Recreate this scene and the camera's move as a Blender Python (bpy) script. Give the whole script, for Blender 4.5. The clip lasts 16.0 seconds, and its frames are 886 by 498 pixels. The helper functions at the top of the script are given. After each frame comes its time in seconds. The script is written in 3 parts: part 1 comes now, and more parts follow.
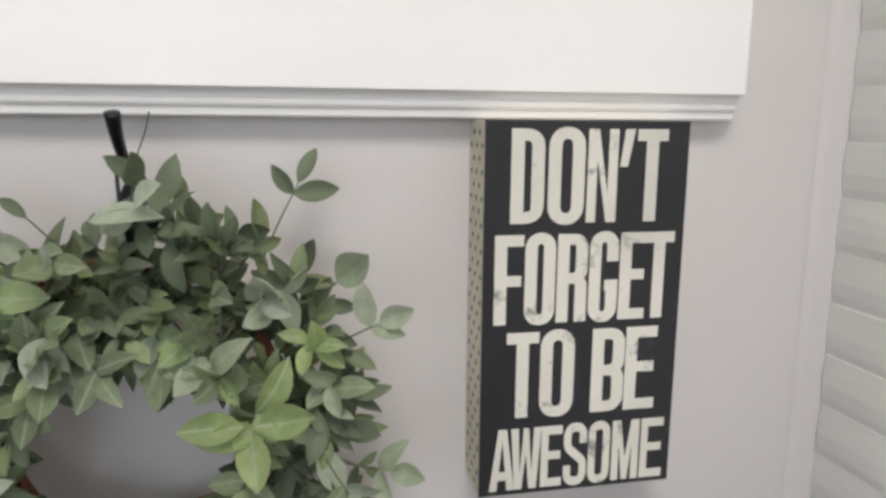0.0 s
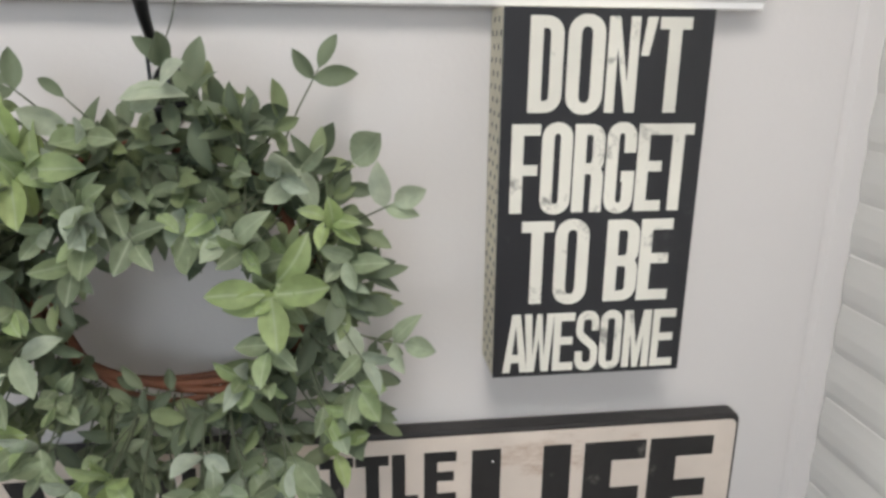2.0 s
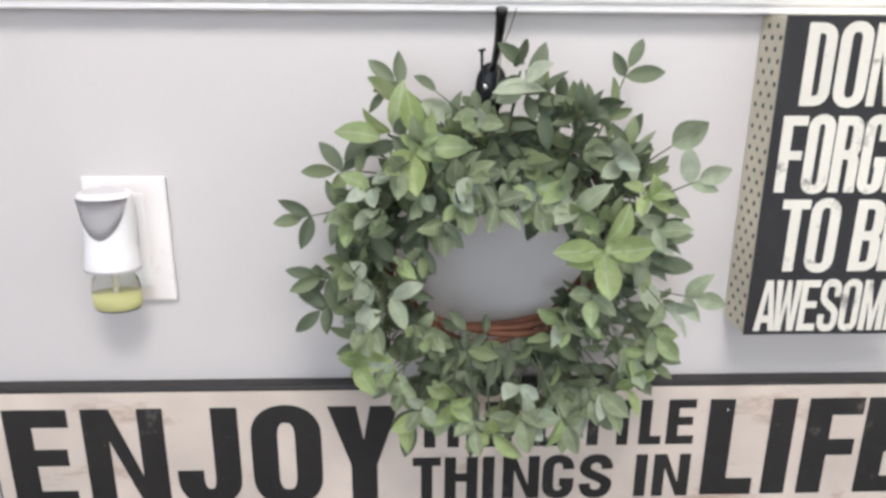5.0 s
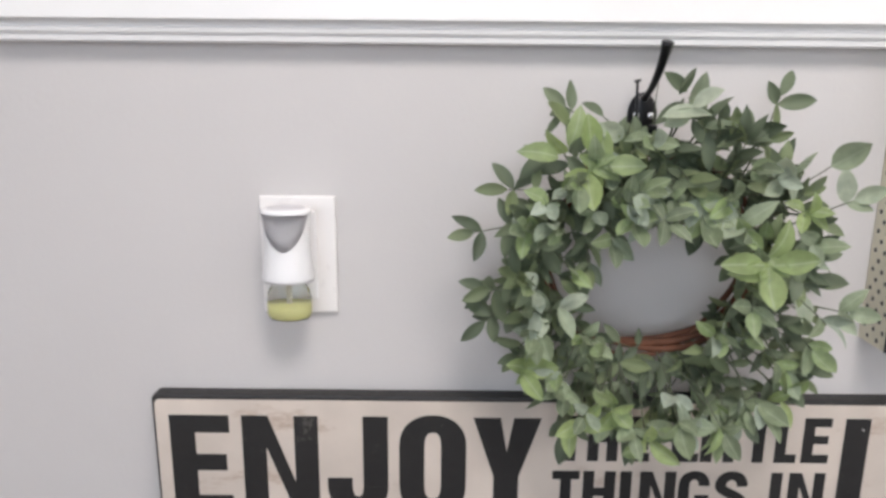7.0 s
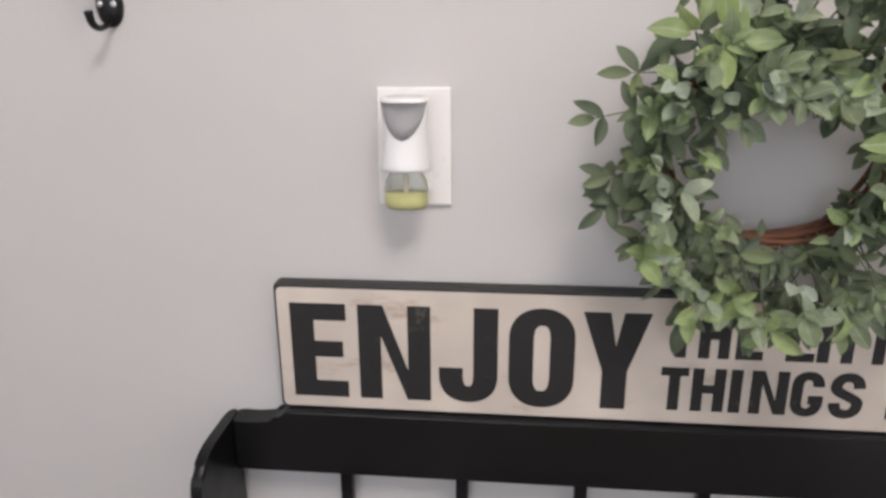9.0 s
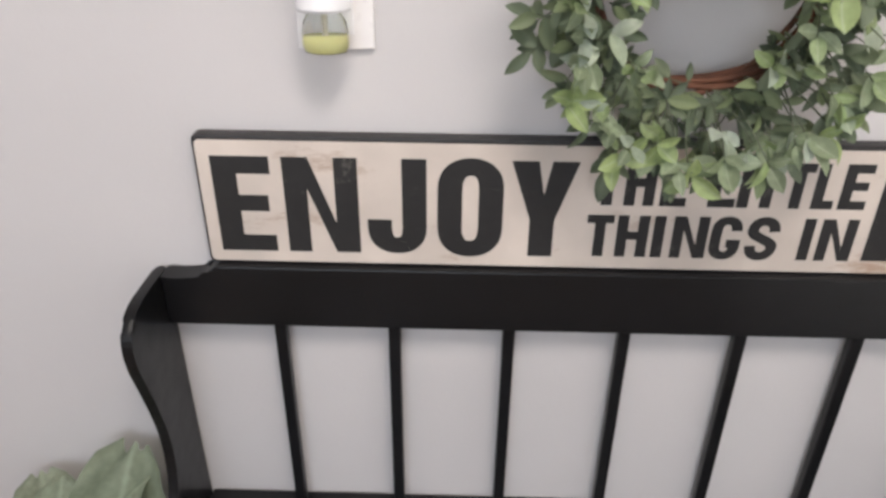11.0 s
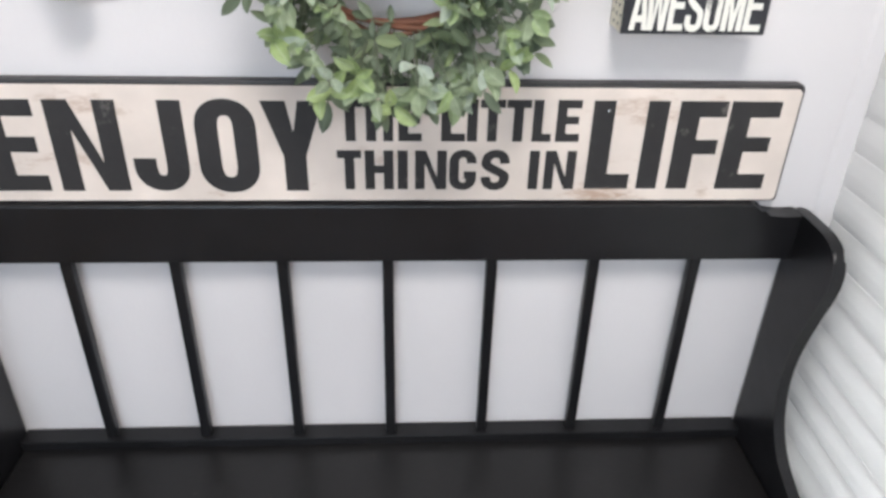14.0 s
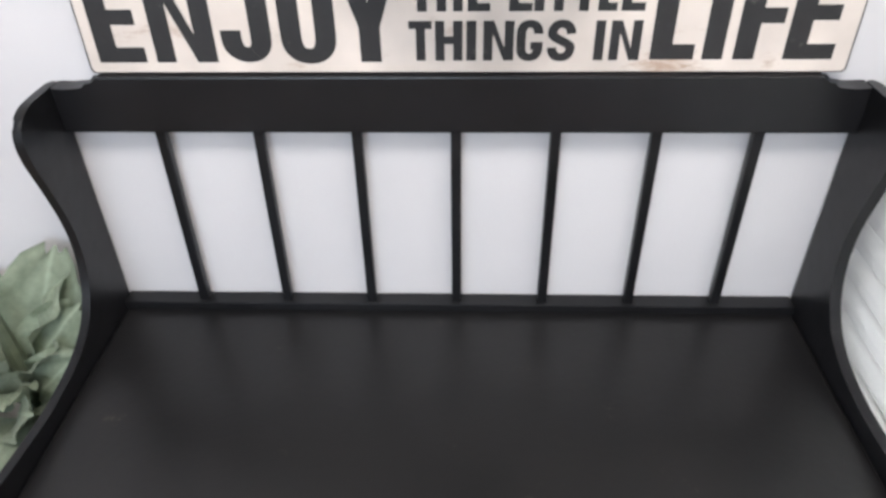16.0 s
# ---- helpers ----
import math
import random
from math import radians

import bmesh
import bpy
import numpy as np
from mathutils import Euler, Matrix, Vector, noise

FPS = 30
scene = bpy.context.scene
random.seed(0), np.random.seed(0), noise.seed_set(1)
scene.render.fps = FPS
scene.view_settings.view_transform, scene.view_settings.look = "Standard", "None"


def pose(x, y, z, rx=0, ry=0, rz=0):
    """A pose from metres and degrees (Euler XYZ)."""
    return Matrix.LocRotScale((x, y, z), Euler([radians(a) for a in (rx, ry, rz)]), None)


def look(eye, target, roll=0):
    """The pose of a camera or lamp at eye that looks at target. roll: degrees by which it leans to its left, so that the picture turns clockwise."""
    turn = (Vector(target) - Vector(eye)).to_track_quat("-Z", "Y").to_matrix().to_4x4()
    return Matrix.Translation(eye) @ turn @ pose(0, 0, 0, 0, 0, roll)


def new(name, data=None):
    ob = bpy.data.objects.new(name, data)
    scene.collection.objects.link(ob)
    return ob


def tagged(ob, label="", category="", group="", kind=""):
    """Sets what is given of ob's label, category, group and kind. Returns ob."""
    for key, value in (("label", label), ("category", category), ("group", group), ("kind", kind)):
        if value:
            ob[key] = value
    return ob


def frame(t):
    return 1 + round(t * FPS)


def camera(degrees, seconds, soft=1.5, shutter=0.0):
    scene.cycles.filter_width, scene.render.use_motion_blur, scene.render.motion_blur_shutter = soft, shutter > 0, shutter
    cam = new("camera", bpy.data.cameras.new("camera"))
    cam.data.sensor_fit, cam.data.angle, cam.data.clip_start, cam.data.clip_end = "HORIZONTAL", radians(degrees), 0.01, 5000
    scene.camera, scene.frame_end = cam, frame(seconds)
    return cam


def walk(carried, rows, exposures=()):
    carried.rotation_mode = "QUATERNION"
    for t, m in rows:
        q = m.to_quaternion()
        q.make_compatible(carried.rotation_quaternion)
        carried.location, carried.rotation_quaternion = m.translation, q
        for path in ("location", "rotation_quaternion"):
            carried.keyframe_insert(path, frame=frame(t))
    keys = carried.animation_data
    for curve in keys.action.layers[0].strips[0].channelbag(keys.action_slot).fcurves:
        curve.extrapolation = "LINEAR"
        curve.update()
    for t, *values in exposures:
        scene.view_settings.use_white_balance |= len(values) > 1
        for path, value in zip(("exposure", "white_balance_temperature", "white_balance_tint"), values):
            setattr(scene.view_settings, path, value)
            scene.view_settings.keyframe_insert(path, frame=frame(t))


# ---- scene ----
cam = camera(63.2, 16.0, 3.0)
PATH = [
    (0, (0.106, -0.517, 1.279), (0.51, 1.409, 0.924), 0.5),
    (0.5, (0.11, -0.521, 1.275), (0.469, 1.404, 0.87), -0.0),
    (1, (0.119, -0.529, 1.27), (0.429, 1.391, 0.802), -0.1),
    (1.5, (0.122, -0.536, 1.263), (0.408, 1.372, 0.737), 0.5),
    (2, (0.126, -0.542, 1.258), (0.385, 1.359, 0.695), 0.6),
    (2.5, (0.127, -0.556, 1.258), (0.337, 1.339, 0.654), 0.4),
    (3, (0.119, -0.576, 1.257), (0.22, 1.33, 0.661), 0.2),
    (3.5, (0.09, -0.591, 1.258), (0.16, 1.325, 0.689), 0.6),
    (4, (0.047, -0.6, 1.264), (0.109, 1.312, 0.68), -0.1),
    (4.5, (-0.008, -0.615, 1.268), (0.069, 1.294, 0.677), 0.4),
    (7, (-0.175, -0.674, 1.25), (-0.179, 1.272, 0.79), 0.5),
    (7.5, (-0.18, -0.686, 1.23), (-0.318, 1.268, 0.83), -0.7),
    (8, (-0.198, -0.693, 1.222), (-0.357, 1.25, 0.773), -0.1),
    (8.5, (-0.209, -0.695, 1.215), (-0.42, 1.229, 0.711), -0.6),
    (9, (-0.216, -0.695, 1.201), (-0.411, 1.202, 0.598), -0.4),
    (9.5, (-0.219, -0.687, 1.199), (-0.366, 1.165, 0.459), -0.2),
    (10, (-0.219, -0.683, 1.191), (-0.33, 1.129, 0.351), -0.2),
    (12.5, (-0.094, -0.707, 1.191), (-0.06, 1.005, 0.158), 1.1),
    (13, (-0.051, -0.737, 1.185), (-0.004, 1.003, 0.201), 0.5),
    (13.5, (-0.017, -0.761, 1.186), (0.083, 0.989, 0.223), 1.2),
    (14, (0.011, -0.785, 1.175), (0.12, 0.95, 0.185), 1.5),
    (14.5, (0.03, -0.805, 1.166), (0.117, 0.913, 0.146), 0.7),
    (15, (0.027, -0.831, 1.157), (0.069, 0.857, 0.085), 0.1),
    (15.5, (0.02, -0.846, 1.152), (0.035, 0.821, 0.047), -0.2),
    (16, (0.007, -0.861, 1.146), (-0.06, 0.758, -0.027), -1.0),
]
walk(cam, [(t, look(eye, target, roll)) for t, eye, target, roll in PATH],
     [(0, -0.74, 6550, 10), (1.5, -0.54, 6500, 9), (2.5, -0.56, 6450, 8), (4.5, -0.16, 6300, 11), (7, -0.42, 6400, 12), (8.5, -0.52, 6600, 13), (10, -0.52, 6700, 14), (12.3, 0.16, 6350, 11), (14.5, 0.14, 6150, 10), (15, 0.16, 6150, 10), (15.5, 0.16, 6150, 10), (16, 0.34, 6150, 10)])

# world, daylight and lamps
world = bpy.data.worlds.new("sky")
scene.world = world
world.use_nodes = True
_bg = world.node_tree.nodes["Background"]
_sky = world.node_tree.nodes.new("ShaderNodeTexSky")
_sky.sky_type, _sky.sun_disc = "NISHITA", False
_sky.sun_elevation, _sky.sun_rotation = radians(40), radians(200)
world.node_tree.links.new(_sky.outputs[0], _bg.inputs[0])
_bg.inputs[1].default_value = 0.1


def area(name, m, sx, sy, watts, colour):
    d = bpy.data.lights.new(name, "AREA")
    d.shape, d.size, d.size_y, d.energy, d.color = "RECTANGLE", sx, sy, watts, colour
    ob = new(name, d)
    ob.matrix_world = m
    return ob


WINDOW = (-1.45, 0.05, 0.9, 2.15)      # x0, x1, z0, z1 of the opening behind the camera
area("window_daylight", look((-0.7, -2.86, 1.525), (-0.4, 0, 1.5)), 1.45, 1.2, 32, (0.79, 0.895, 1.0))
area("ceiling_lamp_light", look((0.05, -1.10, 2.33), (0.05, -1.09, 0)), 0.55, 0.55, 29.0, (1.0, 0.945, 0.885))

area("side_window_daylight", look((0.72, -0.55, 1.05), (0, -0.55, 1.05)), 0.80, 1.85, 23, (0.97, 0.98, 1.0))


# ---- materials ----
def mat(name, colour, rough=0.5, metal=0.0, vary=0.12, scale=6.0, bump=0.1, bump_scale=90.0, spec=0.5):
    """Painted or solid surface with large stains, fine grain and relief."""
    m = bpy.data.materials.new(name)
    m.use_nodes = True
    nt = m.node_tree
    b = nt.nodes["Principled BSDF"]
    b.inputs["Metallic"].default_value = metal
    b.inputs["Specular IOR Level"].default_value = spec
    co = nt.nodes.new("ShaderNodeTexCoord")
    n1 = nt.nodes.new("ShaderNodeTexNoise")
    n1.inputs["Scale"].default_value, n1.inputs["Detail"].default_value = scale, 6
    n2 = nt.nodes.new("ShaderNodeTexNoise")
    n2.inputs["Scale"].default_value, n2.inputs["Detail"].default_value = bump_scale, 4
    for n in (n1, n2):
        nt.links.new(co.outputs["Object"], n.inputs["Vector"])
    r = nt.nodes.new("ShaderNodeValToRGB")
    r.color_ramp.elements[0].position, r.color_ramp.elements[1].position = 0.3, 0.7
    r.color_ramp.elements[0].color = (*[c * (1 - vary) for c in colour], 1)
    r.color_ramp.elements[1].color = (*[min(1, c * (1 + vary)) for c in colour], 1)
    nt.links.new(n1.outputs["Fac"], r.inputs["Fac"])
    nt.links.new(r.outputs["Color"], b.inputs["Base Color"])
    mr = nt.nodes.new("ShaderNodeMapRange")
    mr.inputs["To Min"].default_value, mr.inputs["To Max"].default_value = max(0.03, rough - 0.1), min(1, rough + 0.1)
    nt.links.new(n2.outputs["Fac"], mr.inputs["Value"])
    nt.links.new(mr.outputs["Result"], b.inputs["Roughness"])
    bp = nt.nodes.new("ShaderNodeBump")
    bp.inputs["Strength"].default_value, bp.inputs["Distance"].default_value = bump, 0.002
    nt.links.new(n2.outputs["Fac"], bp.inputs["Height"])
    nt.links.new(bp.outputs["Normal"], b.inputs["Normal"])
    return m


def worn(name, top, under, amount, scale, rough=0.5, streak=(1, 1, 1), bump=0.15, spec=0.5):
    """A paint rubbed through to another colour in scattered flecks."""
    m = mat(name, top, rough, vary=0.15, scale=9, bump=bump, spec=spec)
    nt = m.node_tree
    b = nt.nodes["Principled BSDF"]
    old = b.inputs["Base Color"].links[0].from_socket
    co = nt.nodes.new("ShaderNodeTexCoord")
    mp = nt.nodes.new("ShaderNodeMapping")
    mp.inputs["Scale"].default_value = streak
    nz = nt.nodes.new("ShaderNodeTexNoise")
    nz.inputs["Scale"].default_value, nz.inputs["Detail"].default_value, nz.inputs["Roughness"].default_value = scale, 9, 0.72
    ra = nt.nodes.new("ShaderNodeValToRGB")
    ra.color_ramp.elements[0].position, ra.color_ramp.elements[1].position = 0.68 - amount, 0.78 - amount
    mx = nt.nodes.new("ShaderNodeMixRGB")
    nt.links.new(co.outputs["Object"], mp.inputs["Vector"])
    nt.links.new(mp.outputs["Vector"], nz.inputs["Vector"])
    nt.links.new(nz.outputs["Fac"], ra.inputs["Fac"])
    nt.links.new(ra.outputs["Color"], mx.inputs["Fac"])
    nt.links.new(old, mx.inputs["Color1"])
    mx.inputs["Color2"].default_value = (*under, 1)
    nt.links.new(mx.outputs["Color"], b.inputs["Base Color"])
    return m


def leafy(name, island, colours, rough=0.55, scale=40):
    """Leaf: hue chosen leaf by leaf, mottled, slightly translucent."""
    m = bpy.data.materials.new(name)
    m.use_nodes = True
    nt = m.node_tree
    b, out = nt.nodes["Principled BSDF"], nt.nodes["Material Output"]
    if island:
        src = nt.nodes.new("ShaderNodeNewGeometry").outputs["Random Per Island"]
    else:
        src = nt.nodes.new("ShaderNodeObjectInfo").outputs["Random"]
    ra = nt.nodes.new("ShaderNodeValToRGB")
    while len(ra.color_ramp.elements) < len(colours):
        ra.color_ramp.elements.new(0.5)
    for i, c in enumerate(colours):
        ra.color_ramp.elements[i].position = i / (len(colours) - 1)
        ra.color_ramp.elements[i].color = (*c, 1)
    nt.links.new(src, ra.inputs["Fac"])
    co = nt.nodes.new("ShaderNodeTexCoord")
    nz = nt.nodes.new("ShaderNodeTexNoise")
    nz.inputs["Scale"].default_value, nz.inputs["Detail"].default_value = scale, 5
    nt.links.new(co.outputs["Object"], nz.inputs["Vector"])
    mr = nt.nodes.new("ShaderNodeMapRange")
    mr.inputs["To Min"].default_value, mr.inputs["To Max"].default_value = 0.66, 1.36
    nt.links.new(nz.outputs["Fac"], mr.inputs["Value"])
    mx = nt.nodes.new("ShaderNodeMixRGB")
    mx.blend_type = "MULTIPLY"
    mx.inputs["Fac"].default_value = 1
    nt.links.new(ra.outputs["Color"], mx.inputs["Color1"])
    nt.links.new(mr.outputs["Result"], mx.inputs["Color2"])
    colour = mx.outputs["Color"]
    if not island:
        xyz = nt.nodes.new("ShaderNodeSeparateXYZ")
        nt.links.new(co.outputs["Object"], xyz.inputs["Vector"])
        ab = nt.nodes.new("ShaderNodeMath")
        ab.operation = "ABSOLUTE"
        nt.links.new(xyz.outputs["Y"], ab.inputs[0])
        rib = nt.nodes.new("ShaderNodeMapRange")
        rib.inputs["From Min"].default_value, rib.inputs["From Max"].default_value = 0.006, 0.030
        rib.inputs["To Min"].default_value, rib.inputs["To Max"].default_value = 0.55, 0.0
        nt.links.new(ab.outputs[0], rib.inputs["Value"])
        light = nt.nodes.new("ShaderNodeMixRGB")
        light.inputs["Color2"].default_value = (0.46, 0.52, 0.38, 1)
        nt.links.new(rib.outputs["Result"], light.inputs["Fac"])
        nt.links.new(colour, light.inputs["Color1"])
        colour = light.outputs["Color"]
    nt.links.new(colour, b.inputs["Base Color"])
    b.inputs["Roughness"].default_value = rough
    b.inputs["Specular IOR Level"].default_value = 0.35
    bp = nt.nodes.new("ShaderNodeBump")
    bp.inputs["Strength"].default_value, bp.inputs["Distance"].default_value = 0.25, 0.001
    nt.links.new(nz.outputs["Fac"], bp.inputs["Height"])
    nt.links.new(bp.outputs["Normal"], b.inputs["Normal"])
    tr = nt.nodes.new("ShaderNodeBsdfTranslucent")
    nt.links.new(mx.outputs["Color"], tr.inputs["Color"])
    ms = nt.nodes.new("ShaderNodeMixShader")
    ms.inputs["Fac"].default_value = 0.30
    nt.links.new(b.outputs[0], ms.inputs[1])
    nt.links.new(tr.outputs[0], ms.inputs[2])
    nt.links.new(ms.outputs[0], out.inputs["Surface"])
    return m


WALL = mat("wall_paint", (0.60, 0.575, 0.57), 0.6, vary=0.035, scale=2.2, bump=0.12, bump_scale=160)
TRIM_WHITE = mat("white_trim_paint", (0.84, 0.83, 0.83), 0.38, vary=0.03, scale=4, bump=0.05)
CEILING = mat("ceiling_paint", (0.78, 0.77, 0.75), 0.8, vary=0.03)
FLOOR = mat("floor_boards", (0.22, 0.15, 0.095), 0.4, vary=0.3, scale=5)
BLIND = mat("white_blind_slat", (0.86, 0.855, 0.84), 0.42, vary=0.03, scale=8, bump=0.06, bump_scale=50)
_nt = BLIND.node_tree
_tr, _ms = _nt.nodes.new("ShaderNodeBsdfTranslucent"), _nt.nodes.new("ShaderNodeMixShader")
_tr.inputs["Color"].default_value = (0.9, 0.89, 0.86, 1)
_ms.inputs["Fac"].default_value = 0.30
_nt.links.new(_nt.nodes["Principled BSDF"].outputs[0], _ms.inputs[1])
_nt.links.new(_tr.outputs[0], _ms.inputs[2])
_nt.links.new(_ms.outputs[0], _nt.nodes["Material Output"].inputs["Surface"])
BLACK_WOOD = mat("black_satin_paint", (0.0080, 0.0078, 0.0086), 0.33, vary=0.35, scale=7, bump=0.12, bump_scale=45, spec=0.3)
SEAT_PAINT = worn("black_seat_paint", (0.0082, 0.0076, 0.0077), (0.045, 0.036, 0.030), 0.045, 11, 0.34, spec=0.38)
SIGN_CREAM = worn("cream_board_paint", (0.60, 0.525, 0.465), (0.40, 0.29, 0.22), 0.11, 6, 0.6, (1, 1, 2.6))
SIGN_EDGE = worn("black_board_edge", (0.022, 0.02, 0.02), (0.13, 0.09, 0.06), 0.06, 14, 0.5)
LETTER_BLACK = worn("black_lettering", (0.0145, 0.0133, 0.0133), (0.11, 0.10, 0.09), 0.07, 30, 0.62)
BOX_BLACK = worn("black_box_face", (0.014, 0.0145, 0.018), (0.06, 0.06, 0.06), 0.05, 18, 0.34)
LETTER_CREAM = worn("cream_lettering", (0.68, 0.66, 0.595), (0.28, 0.27, 0.25), 0.105, 36, 0.6)
BOX_SIDE = worn("cream_box_side", (0.70, 0.66, 0.53), (0.45, 0.40, 0.30), 0.06, 16, 0.6)
DOT = mat("black_dot_ink", (0.03, 0.03, 0.03), 0.5, vary=0.4, scale=60)
IRON = mat("black_iron", (0.014, 0.014, 0.016), 0.32, 0.5, vary=0.2, bump=0.08)
SCREW = mat("bright_screw", (0.75, 0.75, 0.76), 0.25, 0.9)
PLATE = mat("white_plate_plastic", (0.84, 0.81, 0.80), 0.3, vary=0.015, bump=0.02)
PLUG = mat("white_plug_plastic", (0.86, 0.85, 0.86), 0.42, vary=0.015, bump=0.0)
PLUG_GREY = mat("grey_plug_plastic", (0.68, 0.665, 0.685), 0.4, vary=0.05, bump=0.03)
SLOT_DARK = mat("dark_slot", (0.02, 0.02, 0.022), 0.6)
WICK = mat("pale_wick", (0.62, 0.58, 0.48), 0.8)
TWIG = mat("brown_twig", (0.125, 0.045, 0.022), 0.7, vary=0.45, scale=45, bump=0.6, bump_scale=120)
STEM = mat("green_stem", (0.085, 0.10, 0.06), 0.6, vary=0.3, scale=40)
LEAF_COLOURS = [(0.165, 0.20, 0.13), (0.275, 0.33, 0.205), (0.215, 0.26, 0.165), (0.30, 0.39, 0.17), (0.28, 0.33, 0.25), (0.44, 0.50, 0.42)]
LEAF = leafy("wreath_leaf", False, LEAF_COLOURS, 0.5, 4)
LEAF_BRIGHT = leafy("young_leaf", False, [(0.27, 0.35, 0.14), (0.34, 0.42, 0.18), (0.31, 0.385, 0.20), (0.23, 0.30, 0.12)], 0.5, 4)
LEAF_FROST = leafy("frosted_leaf", False, [(0.26, 0.315, 0.20), (0.36, 0.42, 0.30), (0.47, 0.52, 0.41), (0.23, 0.285, 0.17)], 0.5, 4)
# darker copy of the leaf palette: shade inside the wreath put into the colour
LEAF_SHADED = leafy("wreath_leaf_shaded", True, [(0.09, 0.115, 0.075), (0.175, 0.215, 0.135), (0.125, 0.155, 0.105), (0.23, 0.28, 0.14), (0.195, 0.23, 0.16)])
CABBAGE = leafy("pale_broad_leaf", False, [(0.22, 0.26, 0.18), (0.30, 0.34, 0.25), (0.26, 0.29, 0.22)], 0.6, 14)
POT = mat("woven_pot", (0.42, 0.36, 0.30), 0.8, vary=0.25, scale=30, bump=0.7)
GLOW = bpy.data.materials.new("lamp_glow")
GLOW.use_nodes = True
GLOW.node_tree.nodes["Principled BSDF"].inputs["Emission Color"].default_value = (1, 0.87, 0.74, 1)
GLOW.node_tree.nodes["Principled BSDF"].inputs["Emission Strength"].default_value = 2.0
OIL = bpy.data.materials.new("yellow_green_oil")
OIL.use_nodes = True
_o = OIL.node_tree.nodes["Principled BSDF"]
_o.inputs["Base Color"].default_value = (0.95, 0.93, 0.45, 1)
_o.inputs["Roughness"].default_value, _o.inputs["Transmission Weight"].default_value, _o.inputs["IOR"].default_value = 0.12, 0.25, 1.4
CLEAR = bpy.data.materials.new("clear_bottle")
CLEAR.use_nodes = True
_c = CLEAR.node_tree.nodes["Principled BSDF"]
_c.inputs["Base Color"].default_value = (0.97, 0.98, 0.95, 1)
_c.inputs["Roughness"].default_value, _c.inputs["Transmission Weight"].default_value, _c.inputs["IOR"].default_value = 0.05, 1.0, 1.15


# ---- mesh helpers ----
def finish(bm, name, material, smooth=False):
    bmesh.ops.recalc_face_normals(bm, faces=bm.faces)
    me = bpy.data.meshes.new(name)
    bm.to_mesh(me)
    bm.free()
    me.materials.append(material)
    if smooth:
        me.shade_smooth()
    return me


def part(name, bm, material, parent, label="", smooth=False):
    ob = new(name, finish(bm, name, material, smooth))
    ob.parent = parent
    if parent is not None:
        ob.matrix_parent_inverse = Matrix.Translation(parent.location).inverted()
    if label:
        ob["label"] = label
    return ob


def thing(name, at, label, category, group="", kind=""):
    ob = new(name)
    ob.empty_display_size = 0.05
    ob.location = at
    return tagged(ob, label, category, group, kind)


def box(x0, x1, y0, y1, z0, z1, bevel=0.0, segs=2):
    bm = bmesh.new()
    bmesh.ops.create_cube(bm, size=1)
    for v in bm.verts:
        v.co = Vector((x0 + (v.co.x + 0.5) * (x1 - x0), y0 + (v.co.y + 0.5) * (y1 - y0), z0 + (v.co.z + 0.5) * (z1 - z0)))
    if bevel:
        bmesh.ops.bevel(bm, geom=list(bm.edges), offset=bevel, segments=segs, profile=0.6, affect="EDGES")
    return bm


def prism(outline, axis, a, b, bevel=0.0):
    """A flat outline of 2D points pushed from a to b along an axis: x takes (y, z), y takes (x, z), z takes (x, y)."""
    bm = bmesh.new()
    place = {"x": lambda p, d: (d, p[0], p[1]), "y": lambda p, d: (p[0], d, p[1]), "z": lambda p, d: (p[0], p[1], d)}[axis]
    lo = [bm.verts.new(place(p, a)) for p in outline]
    hi = [bm.verts.new(place(p, b)) for p in outline]
    caps = [bm.faces.new(lo), bm.faces.new(hi[::-1])]
    n = len(outline)
    for i in range(n):
        bm.faces.new((lo[i], hi[i], hi[(i + 1) % n], lo[(i + 1) % n]))
    if bevel:
        rims = [e for f in caps for e in f.edges]
        bmesh.ops.bevel(bm, geom=rims, offset=bevel, segments=2, profile=0.6, affect="EDGES")
    return bm


def smooth_line(points, n=6):
    """Catmull-Rom through 2D or 3D points."""
    pts = [Vector(p) for p in points]
    pts = [2 * pts[0] - pts[1]] + pts + [2 * pts[-1] - pts[-2]]
    out = []
    for i in range(1, len(pts) - 2):
        p0, p1, p2, p3 = pts[i - 1:i + 3]
        for k in range(n):
            t = k / n
            out.append(0.5 * ((2 * p1) + (p2 - p0) * t + (2 * p0 - 5 * p1 + 4 * p2 - p3) * t * t + (3 * p1 - p0 - 3 * p2 + p3) * t ** 3))
    return out + [pts[-2]]


def tube(bm, points, radii, sides=8):
    """A round bar along 3D points, added to bm."""
    rings = []
    for i, p in enumerate(points):
        d = (points[min(i + 1, len(points) - 1)] - points[max(i - 1, 0)]).normalized()
        s = d.cross(Vector((0.31, 0.17, 0.93))).normalized()
        u = d.cross(s)
        r = radii if isinstance(radii, float) else radii[i]
        rings.append([bm.verts.new(p + r * (math.cos(a) * s + math.sin(a) * u)) for a in (2 * math.pi * k / sides for k in range(sides))])
    for a, b in zip(rings, rings[1:]):
        for k in range(sides):
            bm.faces.new((a[k], a[(k + 1) % sides], b[(k + 1) % sides], b[k]))
    bm.faces.new(rings[0][::-1])
    bm.faces.new(rings[-1])
    return bm


